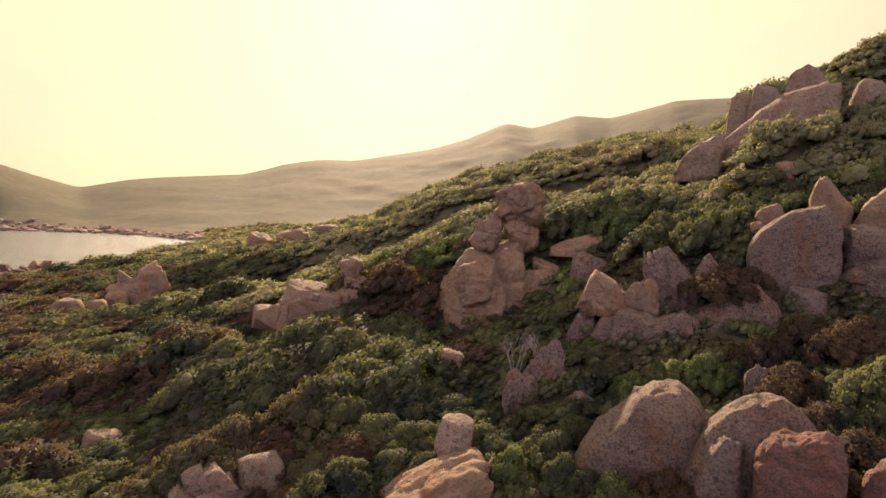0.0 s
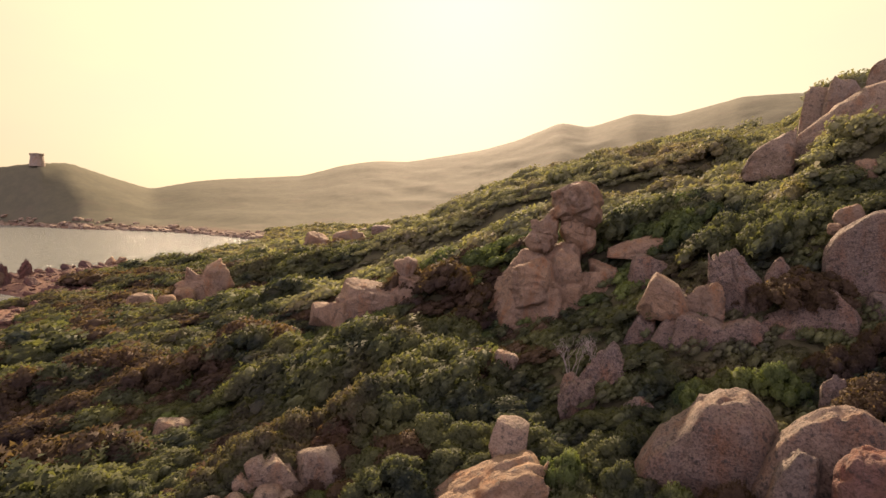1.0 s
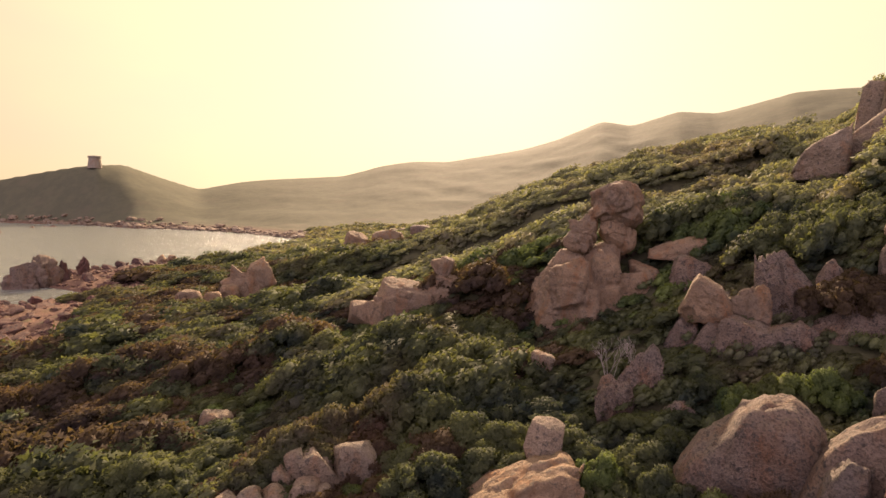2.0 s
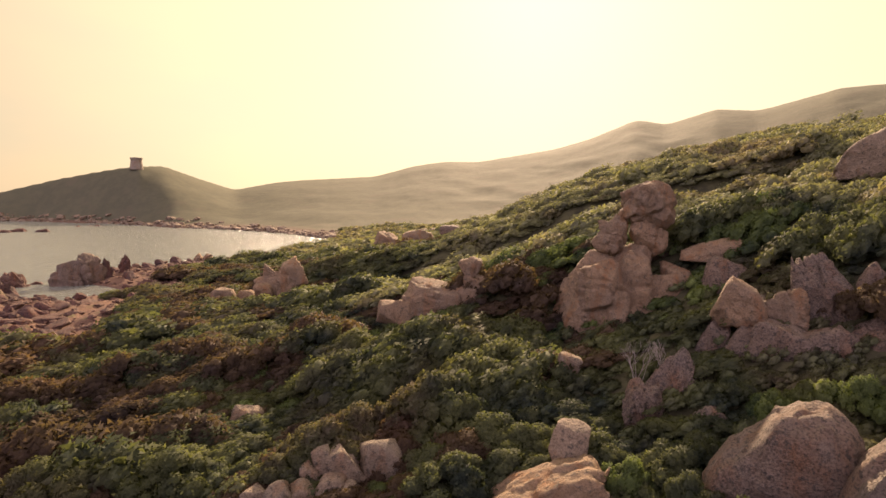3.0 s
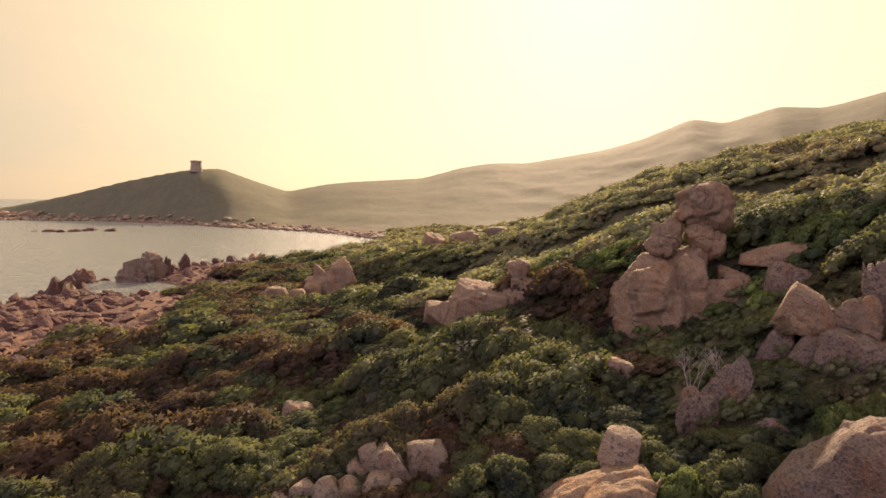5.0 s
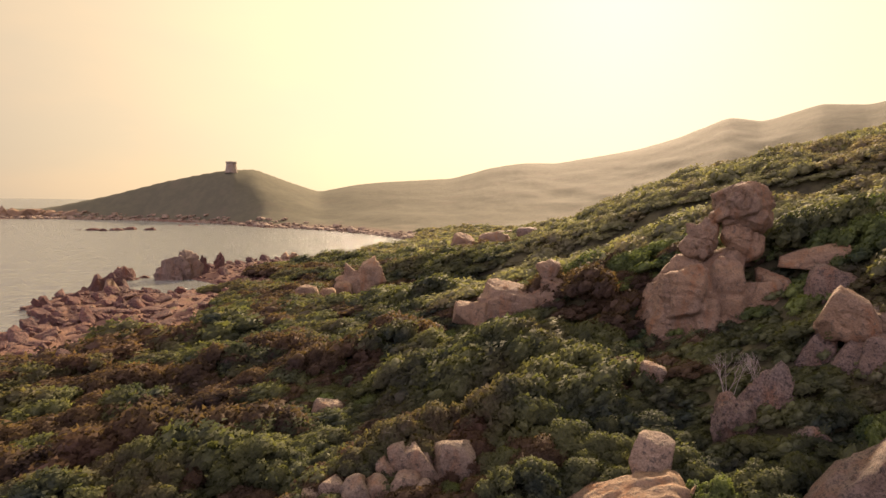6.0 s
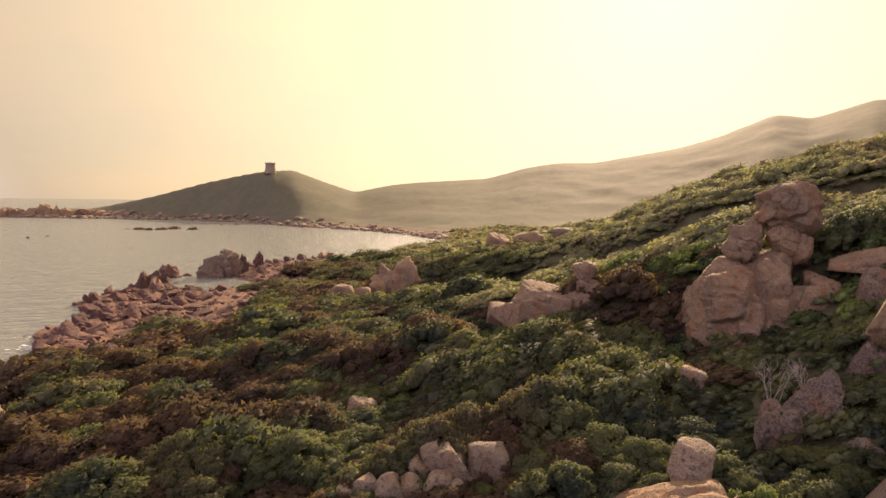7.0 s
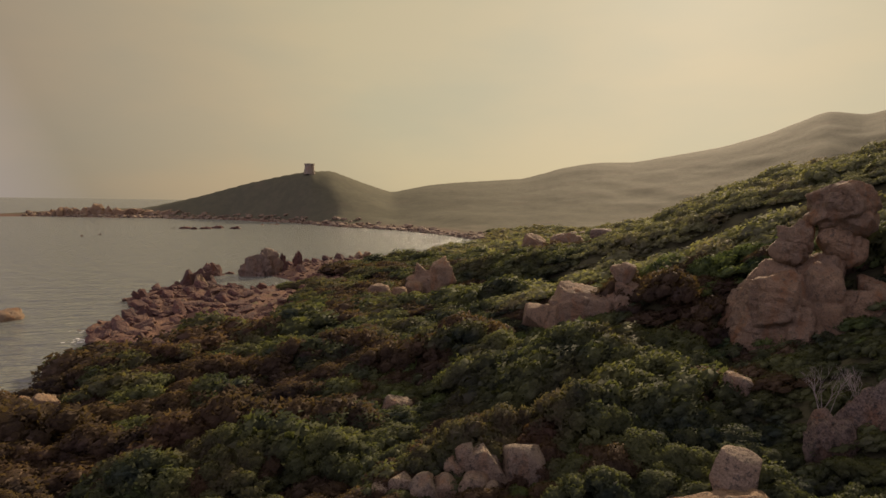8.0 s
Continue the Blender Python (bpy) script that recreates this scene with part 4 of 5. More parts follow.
# reefs and the far cape
boulder(-528.23, 252.78, 0.03, 15.93, 12.74, 12.53, 64.4, 130, PINK_GRANITE, "weathered pink granite of a distant cape", boxy=0.7, cuts=10, rough=0.2, detail=3, joints=0, shade=False, top=((0, 0.47), (0.25, 0.82), (0.5, 0.88), (0.75, 0.83), (1, 0.42)))
boulder(-522.04, 257.29, -0.26, 15.29, 12.23, 10.35, 63.8, 131, PINK_GRANITE, "weathered pink granite of a distant cape", boxy=0.7, cuts=10, rough=0.2, detail=3, joints=0, shade=False, top=((0, 0.52), (0.25, 0.98), (0.5, 0.96), (0.75, 0.95), (1, 0.47)))
boulder(-517.16, 260.8, 0.68, 14.6, 11.68, 15.54, 63.2, 132, PINK_GRANITE, "weathered pink granite of a distant cape", boxy=0.7, cuts=10, rough=0.2, detail=3, joints=0, shade=False, top=((0, 0.56), (0.25, 0.86), (0.5, 0.83), (0.75, 0.82), (1, 0.46)))
boulder(-511.89, 264.97, 0.62, 15.56, 12.45, 14.83, 62.6, 133, PINK_GRANITE, "weathered pink granite of a distant cape", boxy=0.7, cuts=10, rough=0.2, detail=3, joints=0, shade=False, top=((0, 0.68), (0.25, 0.97), (0.5, 0.96), (0.75, 0.96), (1, 0.46)))
boulder(-506.41, 268.53, 0.09, 14.04, 11.23, 11.14, 62.1, 134, PINK_GRANITE, "weathered pink granite of a distant cape", boxy=0.7, cuts=10, rough=0.2, detail=3, joints=0, shade=False, top=((0, 0.49), (0.25, 0.93), (0.5, 0.95), (0.75, 0.97), (1, 0.66)))
boulder(-501.72, 272.2, 1.02, 14.98, 11.99, 16.37, 61.5, 135, PINK_GRANITE, "weathered pink granite of a distant cape", boxy=0.7, cuts=10, rough=0.2, detail=3, joints=0, shade=False, top=((0, 0.43), (0.25, 0.92), (0.5, 0.93), (0.75, 0.9), (1, 0.45)))
boulder(-496.77, 276.23, 1.7, 16.8, 13.44, 20.13, 60.9, 136, PINK_GRANITE, "weathered pink granite of a distant cape", boxy=0.7, cuts=10, rough=0.2, detail=3, joints=0, shade=False, top=((0, 0.54), (0.25, 0.82), (0.5, 0.99), (0.75, 0.97), (1, 0.56)))
boulder(-490.89, 280.14, 1.42, 16.09, 12.87, 17.92, 60.3, 137, PINK_GRANITE, "weathered pink granite of a distant cape", boxy=0.7, cuts=10, rough=0.2, detail=3, joints=0, shade=False, top=((0, 0.49), (0.25, 0.98), (0.5, 0.91), (0.75, 0.98), (1, 0.65)))
boulder(-485.74, 283.47, 0.63, 15.36, 12.29, 12.71, 59.7, 138, PINK_GRANITE, "weathered pink granite of a distant cape", boxy=0.7, cuts=10, rough=0.2, detail=3, joints=0, shade=False, top=((0, 0.55), (0.25, 0.88), (0.5, 0.92), (0.75, 0.89), (1, 0.45)))
boulder(-479.92, 288.57, 1.07, 19.85, 15.88, 15.01, 59.0, 139, PINK_GRANITE, "weathered pink granite of a distant cape", boxy=0.7, cuts=10, rough=0.2, detail=3, joints=0, shade=False, top=((0, 0.49), (0.25, 0.96), (0.5, 0.81), (0.75, 0.81), (1, 0.59)))
boulder(-470.15, 295.31, 0.97, 21.0, 16.8, 13.55, 57.9, 140, PINK_GRANITE, "weathered pink granite of a distant cape", boxy=0.7, cuts=10, rough=0.2, detail=3, joints=0, shade=False, top=((0, 0.48), (0.25, 0.91), (0.5, 0.89), (0.75, 0.87), (1, 0.7)))
boulder(-458.59, 303.64, 0.88, 24.92, 19.94, 12.09, 56.5, 141, PINK_GRANITE, "weathered pink granite of a distant cape", boxy=0.7, cuts=10, rough=0.2, detail=3, joints=0, shade=False, top=((0, 0.46), (0.25, 0.88), (0.5, 0.84), (0.75, 0.93), (1, 0.48)))
boulder(-443.57, 313.54, 1.24, 28.12, 22.49, 12.88, 54.7, 142, PINK_GRANITE, "weathered pink granite of a distant cape", boxy=0.7, cuts=10, rough=0.2, detail=3, joints=0, shade=False, top=((0, 0.51), (0.25, 0.95), (0.5, 0.86), (0.75, 0.91), (1, 0.67)))
boulder(-538.66, 243.64, -0.83, 12.46, 9.97, 8.06, 65.7, 143, PINK_GRANITE, "weathered pink granite of a distant cape", boxy=0.7, cuts=10, rough=0.2, detail=3, joints=0, shade=False, top=((0, 0.43), (0.25, 0.81), (0.5, 0.85), (0.75, 0.95), (1, 0.58)))
boulder(-546.25, 236.37, -1.39, 8.41, 6.73, 5.1, 66.6, 144, PINK_GRANITE, "weathered pink granite of a distant cape", boxy=0.7, cuts=10, rough=0.2, detail=3, joints=0, shade=False, top=((0, 0.47), (0.25, 0.87), (0.5, 0.84), (0.75, 0.89), (1, 0.41)))
boulder(-279.94, 205.04, 0.13, 7.08, 5.67, 2.45, 53.8, 145, SHORE_GRANITE, "low dark reef rock in the bay", boxy=0.7, cuts=10, rough=0.2, detail=3, joints=0, shade=False, top=((0, 0.61), (0.25, 0.98), (0.5, 0.99), (0.75, 0.95), (1, 0.69)))
boulder(-271.7, 204.39, 0.37, 4.1, 3.28, 1.93, 53.0, 146, SHORE_GRANITE, "low dark reef rock in the bay", boxy=0.7, cuts=10, rough=0.2, detail=3, joints=0, shade=False, top=((0, 0.41), (0.25, 0.86), (0.5, 0.99), (0.75, 0.96), (1, 0.52)))
boulder(-270.71, 212.26, -0.29, 8.44, 6.75, 3.45, 51.9, 147, SHORE_GRANITE, "low dark reef rock in the bay", boxy=0.7, cuts=10, rough=0.2, detail=3, joints=0, shade=False, top=((0, 0.68), (0.25, 0.92), (0.5, 0.96), (0.75, 0.86), (1, 0.46)))
boulder(-271.76, 220.55, -0.22, 8.09, 6.47, 4.04, 50.9, 148, SHORE_GRANITE, "low dark reef rock in the bay", boxy=0.7, cuts=10, rough=0.2, detail=3, joints=0, shade=False, top=((0, 0.53), (0.25, 0.83), (0.5, 0.88), (0.75, 0.99), (1, 0.5)))
boulder(-259.45, 222.82, -0.43, 7.46, 5.97, 4.5, 49.3, 149, SHORE_GRANITE, "low dark reef rock in the bay", boxy=0.7, cuts=10, rough=0.2, detail=3, joints=0, shade=False, top=((0, 0.4), (0.25, 0.81), (0.5, 0.83), (0.75, 0.96), (1, 0.51)))
boulder(-289.44, 268.79, -1.78, 13.29, 10.63, 5.26, 47.1, 150, SHORE_GRANITE, "low dark reef rock in the bay", boxy=0.7, cuts=10, rough=0.2, detail=3, joints=0, shade=False, top=((0, 0.49), (0.25, 0.82), (0.5, 1.0), (0.75, 0.88), (1, 0.46)))
boulder(-286.09, 279.55, -1.64, 11.4, 9.12, 5.37, 45.7, 151, SHORE_GRANITE, "low dark reef rock in the bay", boxy=0.7, cuts=10, rough=0.2, detail=3, joints=0, shade=False, top=((0, 0.42), (0.25, 0.81), (0.5, 0.83), (0.75, 0.94), (1, 0.44)))
boulder(-276.68, 286.09, -2.42, 15.77, 12.61, 4.79, 44.0, 152, SHORE_GRANITE, "low dark reef rock in the bay", boxy=0.7, cuts=10, rough=0.2, detail=3, joints=0, shade=False, top=((0, 0.41), (0.25, 0.9), (0.5, 0.85), (0.75, 1.0), (1, 0.44)))
boulder(-287.8, 202.67, -0.24, 3.53, 2.82, 1.48, 54.8, 153, SHORE_GRANITE, "low dark reef rock in the bay", boxy=0.7, cuts=10, rough=0.2, detail=3, joints=0, shade=False, top=((0, 0.56), (0.25, 0.95), (0.5, 0.88), (0.75, 1.0), (1, 0.54)))
boulder(-262.69, 288.26, -2.18, 11.48, 9.19, 3.55, 42.3, 154, SHORE_GRANITE, "low dark reef rock in the bay", boxy=0.7, cuts=10, rough=0.2, detail=3, joints=0, shade=False, top=((0, 0.47), (0.25, 0.88), (0.5, 0.81), (0.75, 0.88), (1, 0.47)))
boulder(-256.19, 135.89, -0.06, 1.26, 1.01, 1.51, 62.1, 155, SHORE_GRANITE, "low dark reef rock in the bay", boxy=0.7, cuts=10, rough=0.2, detail=3, joints=0, shade=False, top=((0, 0.67), (0.25, 0.97), (0.5, 0.9), (0.75, 0.81), (1, 0.48)))
boulder(-261.75, 146.59, -0.24, 1.79, 1.43, 1.99, 60.7, 156, SHORE_GRANITE, "low dark reef rock in the bay", boxy=0.7, cuts=10, rough=0.2, detail=3, joints=0, shade=False, top=((0, 0.47), (0.25, 0.84), (0.5, 0.85), (0.75, 0.97), (1, 0.44)))
boulder(-75.44, 36.94, -1.16, 0.47, 0.38, 1.66, 63.9, 157, SHORE_GRANITE, "low dark reef rock in the bay", boxy=0.7, cuts=10, rough=0.2, detail=3, joints=0, shade=False, top=((0, 0.42), (0.25, 0.99), (0.5, 0.91), (0.75, 1.0), (1, 0.52)))
boulder(-69.39, 35.62, -0.86, 0.79, 0.63, 1.62, 62.8, 158, SHORE_GRANITE, "low dark reef rock in the bay", boxy=0.7, cuts=10, rough=0.2, detail=3, joints=0, shade=False, top=((0, 0.67), (0.25, 0.93), (0.5, 0.96), (0.75, 0.95), (1, 0.55)))


# ---- the watchtower on its hill ----
PALE_STONE = granite("pale_masonry", (0.30, 0.25, 0.19), (0.26, 0.22, 0.17), (0.20, 0.17, 0.13))


def watchtower(x, y, z):
    """A squat round stone tower with a battered foot and a corbelled parapet."""
    root = tagged(new("watchtower"), "squat round stone watchtower on a hilltop", "tower")
    root.matrix_world = pose(x, y, z)
    for name, rings in (("wall", ((4.7, -3.0), (4.4, 0.0), (4.0, 2.2), (3.85, 4.4))), ("parapet", ((3.85, 4.4), (4.2, 4.7), (4.25, 5.9), (3.7, 5.9), (3.7, 5.2)))):
        bm = bmesh.new()
        last = None
        for r, h in rings:
            ring = [bm.verts.new((r * math.cos(a), r * math.sin(a), h + 0.08 * math.sin(5 * a))) for a in np.linspace(0, 2 * math.pi, 28, endpoint=False)]
            if last:
                for q in range(28):
                    bm.faces.new((last[q], last[(q + 1) % 28], ring[(q + 1) % 28], ring[q]))
            last = ring
        bm.faces.new(last)
        me = bpy.data.meshes.new(name)
        bm.to_mesh(me)
        bm.free()
        me.materials.append(PALE_STONE)
        ob = new(name, me)
        ob.parent = root
    return root


watchtower(-318.6, 352.0, 42.0)


# ---- loose rocks of the shore ----
def shore_rocks():
    kinds = [[rock_mesh((1, 1, 1), mat, seed=400 + k, boxy=0.85, cuts=9, rough=0.1, detail=3, joints=0, shade=False, sharp=0.1) for k in range(7)] for mat in (SHORE_GRANITE, BROKEN_GRANITE)]
    rng = np.random.RandomState(61)
    made = 0
    while made < 240:
        y = rng.uniform(34, 150)
        u = rng.uniform(-3, 26) if y < 76 else rng.uniform(-3, 20)
        if y > 76 and rng.rand() < 0.55:
            continue
        x = float(np.interp(y, SHORE_Y, SHORE_X)) + u
        z = float(height(x, y))
        if z < (-0.9 if y < 80 else 0.0):
            continue
        size = 0.45 + 1.7 * rng.rand() ** 2.0
        wet = z < 1.9 + rng.uniform(-0.9, 0.9)
        ob = new("shore_rock", kinds[0 if wet else 1][rng.randint(7)])
        flatness = rng.uniform(0.45, 1.0)
        ob.matrix_world = pose(x, y, z + 0.28 * size * flatness, rng.uniform(-15, 15), rng.uniform(8, 30), rng.uniform(-35, 15)) @ Matrix.Diagonal((size * rng.uniform(1.2, 2.4), size, size * flatness, 1))
        tagged(ob, "dark wet broken rock at the water edge" if wet else "pink broken granite rock on the bare shore", "rock", "loose rocks along the shore")
        made += 1


shore_rocks()


def flat_rocks():
    """Long tilted slabs of the bare shelf above the wet rocks."""
    kinds = [rock_mesh((1, 1, 1), BROKEN_GRANITE, seed=470 + k, boxy=0.7, cuts=9, rough=0.16, detail=3, joints=1, sharp=0.06) for k in range(6)]
    rng = np.random.RandomState(64)
    made = 0
    while made < 120:
        y = rng.uniform(36, 142)
        if 74 < y < 90 or (y > 90 and rng.rand() < 0.6):
            continue
        x = float(np.interp(y, SHORE_Y, SHORE_X)) + rng.uniform(5, 40 if y < 74 else 24)
        z = float(height(x, y))
        if z < 0.3:
            continue
        size = 0.7 + 1.5 * rng.rand() ** 2
        ob = new("flat_rock", kinds[rng.randint(6)])
        ob.matrix_world = pose(x, y, z + 0.08 * size, rng.uniform(-10, 10), rng.uniform(-22, -4), rng.uniform(15, 60)) @ Matrix.Diagonal((size * rng.uniform(1.0, 2.0), size * rng.uniform(0.9, 1.5), size * rng.uniform(0.35, 0.6), 1))
        tagged(ob, "tilted slab of bare pink granite lying on the shore shelf", "rock", "granite slabs of the shore shelf")
        made += 1


flat_rocks()




def shore_rubble():
    """Small broken stones on the bare shore, past counting."""
    kinds = [rock_shape(seed=440 + k, boxy=0.6, cuts=9, rough=0.1, detail=1, joints=0) for k in range(5)]
    rng = np.random.RandomState(62)
    y = rng.uniform(32, 152, 2600)
    x = np.interp(y, SHORE_Y, SHORE_X) + rng.uniform(-3, 50, 2600)
    z = height(x, y)
    V, F, n = [], [], 0
    for i in range(len(x)):
        if z[i] < 0.1:
            continue
        v, f = kinds[i % 5]
        w = 0.25 + 1.1 * rng.rand() ** 3
        t = rng.uniform(0, 6.28)
        turn = np.array([[math.cos(t), math.sin(t), 0], [-math.sin(t), math.cos(t), 0], [0, 0, 1]])
        V.append(v @ turn * np.array([w * 1.5, w * 1.2, w * 0.85]) + np.array([x[i], y[i], z[i] + 0.12 * w]))
        F.append(f + n)
        n += len(v)
    ob = new("rubble", mesh_of("rubble", np.concatenate(V), np.concatenate(F), BROKEN_GRANITE))
    tagged(ob, "reddish broken stones strewn over the bare shore", "stones", kind="stuff")


shore_rubble()


FOAM, _n, _l, _b = material("foam")
_geo = _n.new("ShaderNodeNewGeometry")
_l.new(ramp(_n, _l, noise_node(_n, _l, 5.0, 3, _geo.outputs["Position"]), (0.3, (0.6, 0.6, 0.57)), (0.6, (0.85, 0.84, 0.8))), _b.inputs["Base Color"])
_b.inputs["Roughness"].default_value = 0.6


def surf():
    """Flecks of white foam where the swell breaks round the rocks."""
    rng = np.random.RandomState(66)
    bm = bmesh.new()
    for cx, cy, long, wide, count in ((-70.5, 36.8, 2.4, 1.6, 42), (-75.0, 39.8, 1.6, 0.8, 14), (-97, 60.5, 1.6, 0.6, 8), (-94, 91.5, 2.0, 0.5, 8)):
        for _ in range(count):
            a, b = rng.normal(scale=long * 0.5), rng.normal(scale=wide * 0.5)
            x, y = cx + 0.75 * a - 0.66 * b, cy + 0.66 * a + 0.75 * b
            if float(height(x, y)) > -0.02:
                continue
            r = rng.uniform(0.04, 0.17)
            ring = []
            for k in range(7):
                t, q = k * 0.8976, r * rng.uniform(0.5, 1.2)
                u, v = q * 2.2 * math.cos(t), q * math.sin(t)
                ring.append(bm.verts.new((x + 0.75 * u - 0.66 * v, y + 0.66 * u + 0.75 * v, 0.012 + 0.01 * rng.rand())))
            bm.faces.new(ring)
    me = bpy.data.meshes.new("foam")
    bm.to_mesh(me)
    bm.free()
    me.materials.append(FOAM)
    tagged(new("foam", me), "flecks of white foam where the swell meets the rocks", "foam", kind="stuff")


surf()


# ---- scrub ----
def bush_shape(seed, lumps, leaves, leaf, core=0):
    """Vertices, triangles, which of them are inside, and normals of a low, wind-shaped bush of radius 1:
    leafy pads heaped into a dome round a dense inside."""
    rng = np.random.RandomState(seed)
    centre, radius = [], []
    for k in range(lumps):
        a, q = k * 2.39996 + rng.uniform(-0.5, 0.5), math.sqrt((k + rng.uniform(0.2, 0.9)) / lumps) * 0.82
        rad = rng.uniform(0.55, 1.4) * 1.12 / math.sqrt(lumps) * (1.15 - 0.3 * q)
        bulge = 1 + 0.22 * math.sin(2 * a + seed) + 0.16 * math.sin(3 * a + 2 * seed)
        centre.append((q * bulge * math.cos(a), q * bulge * math.sin(a), 0.1 + 0.66 * (1 - q * q) * rng.uniform(0.75, 1.15)))
        radius.append(rad)
    centre, radius = np.array(centre), np.array(radius)
    bm = bmesh.new()
    bmesh.ops.create_icosphere(bm, subdivisions=core + 1, radius=1)
    unit = np.array([v.co[:] for v in bm.verts])
    tri = np.array([[v.index for v in f.verts] for f in bm.faces])
    bm.free()
    V, F, N, n = [], [], [], 0
    for c, r in zip(centre, radius):
        V.append(c + unit * r * 0.74 * (1 + 0.16 * grain(unit * 2.3 + c * 9 + seed, seed)[:, None] + rng.uniform(-0.05, 0.05, size=(len(unit), 1))))
        N.append(unit)
        F.append(tri + n)
        n += len(unit)
    k = rng.choice(lumps, size=leaves * 4, p=radius ** 2 / (radius ** 2).sum())
    d = rng.normal(size=(leaves * 4, 3))
    d[:, 2] = np.abs(d[:, 2]) * 1.1 - 0.4
    d /= np.linalg.norm(d, axis=1, keepdims=True)
    at = centre[k] + d * (radius[k] * rng.uniform(0.74, 1.14, leaves * 4))[:, None]
    gap = (np.linalg.norm(at[:, None] - centre[None], axis=2) - 0.8 * radius[None]).min(1)
    keep = np.where((gap > -0.06) & (at[:, 2] > -0.05))[0][:leaves]
    at, d = at[keep], d[keep]
    m = len(at)
    face = d + rng.normal(scale=0.55, size=(m, 3))
    side = np.cross(face, rng.normal(size=(m, 3)))
    side /= np.linalg.norm(side, axis=1, keepdims=True) + 1e-9
    up = np.cross(face, side)
    up /= np.linalg.norm(up, axis=1, keepdims=True) + 1e-9
    s = leaf * rng.uniform(0.6, 1.5, size=(m, 1))
    corner = np.stack([at - side * s * 0.55, at + side * s * 0.55, at + up * s * 1.3], 1)
    turned = np.einsum("ij,ij->i", np.cross(corner[:, 1] - corner[:, 0], corner[:, 2] - corner[:, 0]), d) < 0
    corner[turned] = corner[turned][:, ::-1]
    V.append(corner.reshape(-1, 3))
    soft = d + rng.normal(scale=0.28, size=(m, 3))
    N.append(np.repeat(soft, 3, 0))
    F.append(np.arange(m * 3).reshape(-1, 3) + n)
    F, V = np.concatenate(F), np.concatenate(V)
    N = np.concatenate(N) * 0.75 + 0.5 * (V - np.array([0, 0, -0.15]))
    N /= np.linalg.norm(N, axis=1, keepdims=True) + 1e-9
    return V, F, np.arange(len(F)) < lumps * len(tri), N


def free_of_rock(x, y, grow=0.0):
    ok = np.ones(len(x), bool)
    for rx, ry, rr, _, _, _ in ROCKS:
        ok &= (x - rx) ** 2 + (y - ry) ** 2 > (rr + grow) ** 2
    return ok


def scatter(near, far, step, seed, lo=-78, hi=50, gaps=-0.78):
    """Jittered places on the scrub-covered slope between two distances."""
    rng = np.random.RandomState(seed)
    g = np.arange(-far, far, step)
    x, y = [q.ravel() for q in np.meshgrid(g, g)]
    x, y = x + rng.uniform(-0.48, 0.48, len(x)) * step, y + rng.uniform(-0.48, 0.48, len(y)) * step
    r, a = np.hypot(x, y), np.degrees(np.arctan2(x, y))
    ok = (r > near) & (r <= far) & (a > lo) & (a < hi)
    x, y = x[ok], y[ok]
    z = height(x, y)
    bare = np.interp(y, (26, 34, 42, 55, 66, 73, 77, 85, 92, 110, 142, 152), (0, 4, 21, 36, 37, 29, 6, 5, 25, 29, 25, 6)) + 9 * flat(x, y, 10, 2, 40)
    ok = (inland(x, y) > bare) & (z > np.where(y < 38, 0.3, 0.6)) & (flat(x, y, 5, 2, 41) > gaps) & (free_of_rock(x, y) | (gaps < -1))
    return x[ok], y[ok], z[ok], rng


def bush_size(x, y, rng):
    """Half width and height: patches of tall and of low scrub."""
    tall = np.clip(0.5 + 0.75 * flat(0.35 * (x + y), 0.75 * (y - x), 5, 2, 44), 0, 1)
    big = rng.rand(len(x)) ** 3
    w = np.clip(0.95 + 0.95 * tall + 1.1 * big + rng.uniform(-0.25, 0.35, len(x)), 0.6, 3.0)
    low = np.ones(len(x))
    for _, _, _, rx, ry, rr in ROCKS:
        low = np.minimum(low, 0.5 + 0.5 * smooth(rr, rr + 2.8, np.hypot(x - rx, y - ry)))
    return w * (0.7 + 0.3 * low), w * rng.uniform(0.75, 1.1, len(x)) * (0.72 + 0.7 * tall) * low


def leaf_kind(x, y, rng):
    """0 olive, 1 fresh green, 2 brown: in patches, with strays."""
    q = flat(x, y, 13, 2, 51) + rng.uniform(-0.6, 0.6, len(x))
    # more brown at both sides: lens vignetting put into the leaf colour
    g = flat(x, y, 14, 2, 57) + rng.uniform(-0.45, 0.45, len(x)) + 0.4 * smooth(-16, -46, x) + 0.35 * smooth(11, 19, x) * smooth(50, 38, np.hypot(x, y))
    q = q - 0.9 * smooth(-12, -40, x)
    return np.where(q > 0.5, 1, np.where(g > 0.55, 2, 0))


LEAVES = (SCRUB, FRESH, BROWN)
KIND = ("olive-green", "fresh green", "brownish")


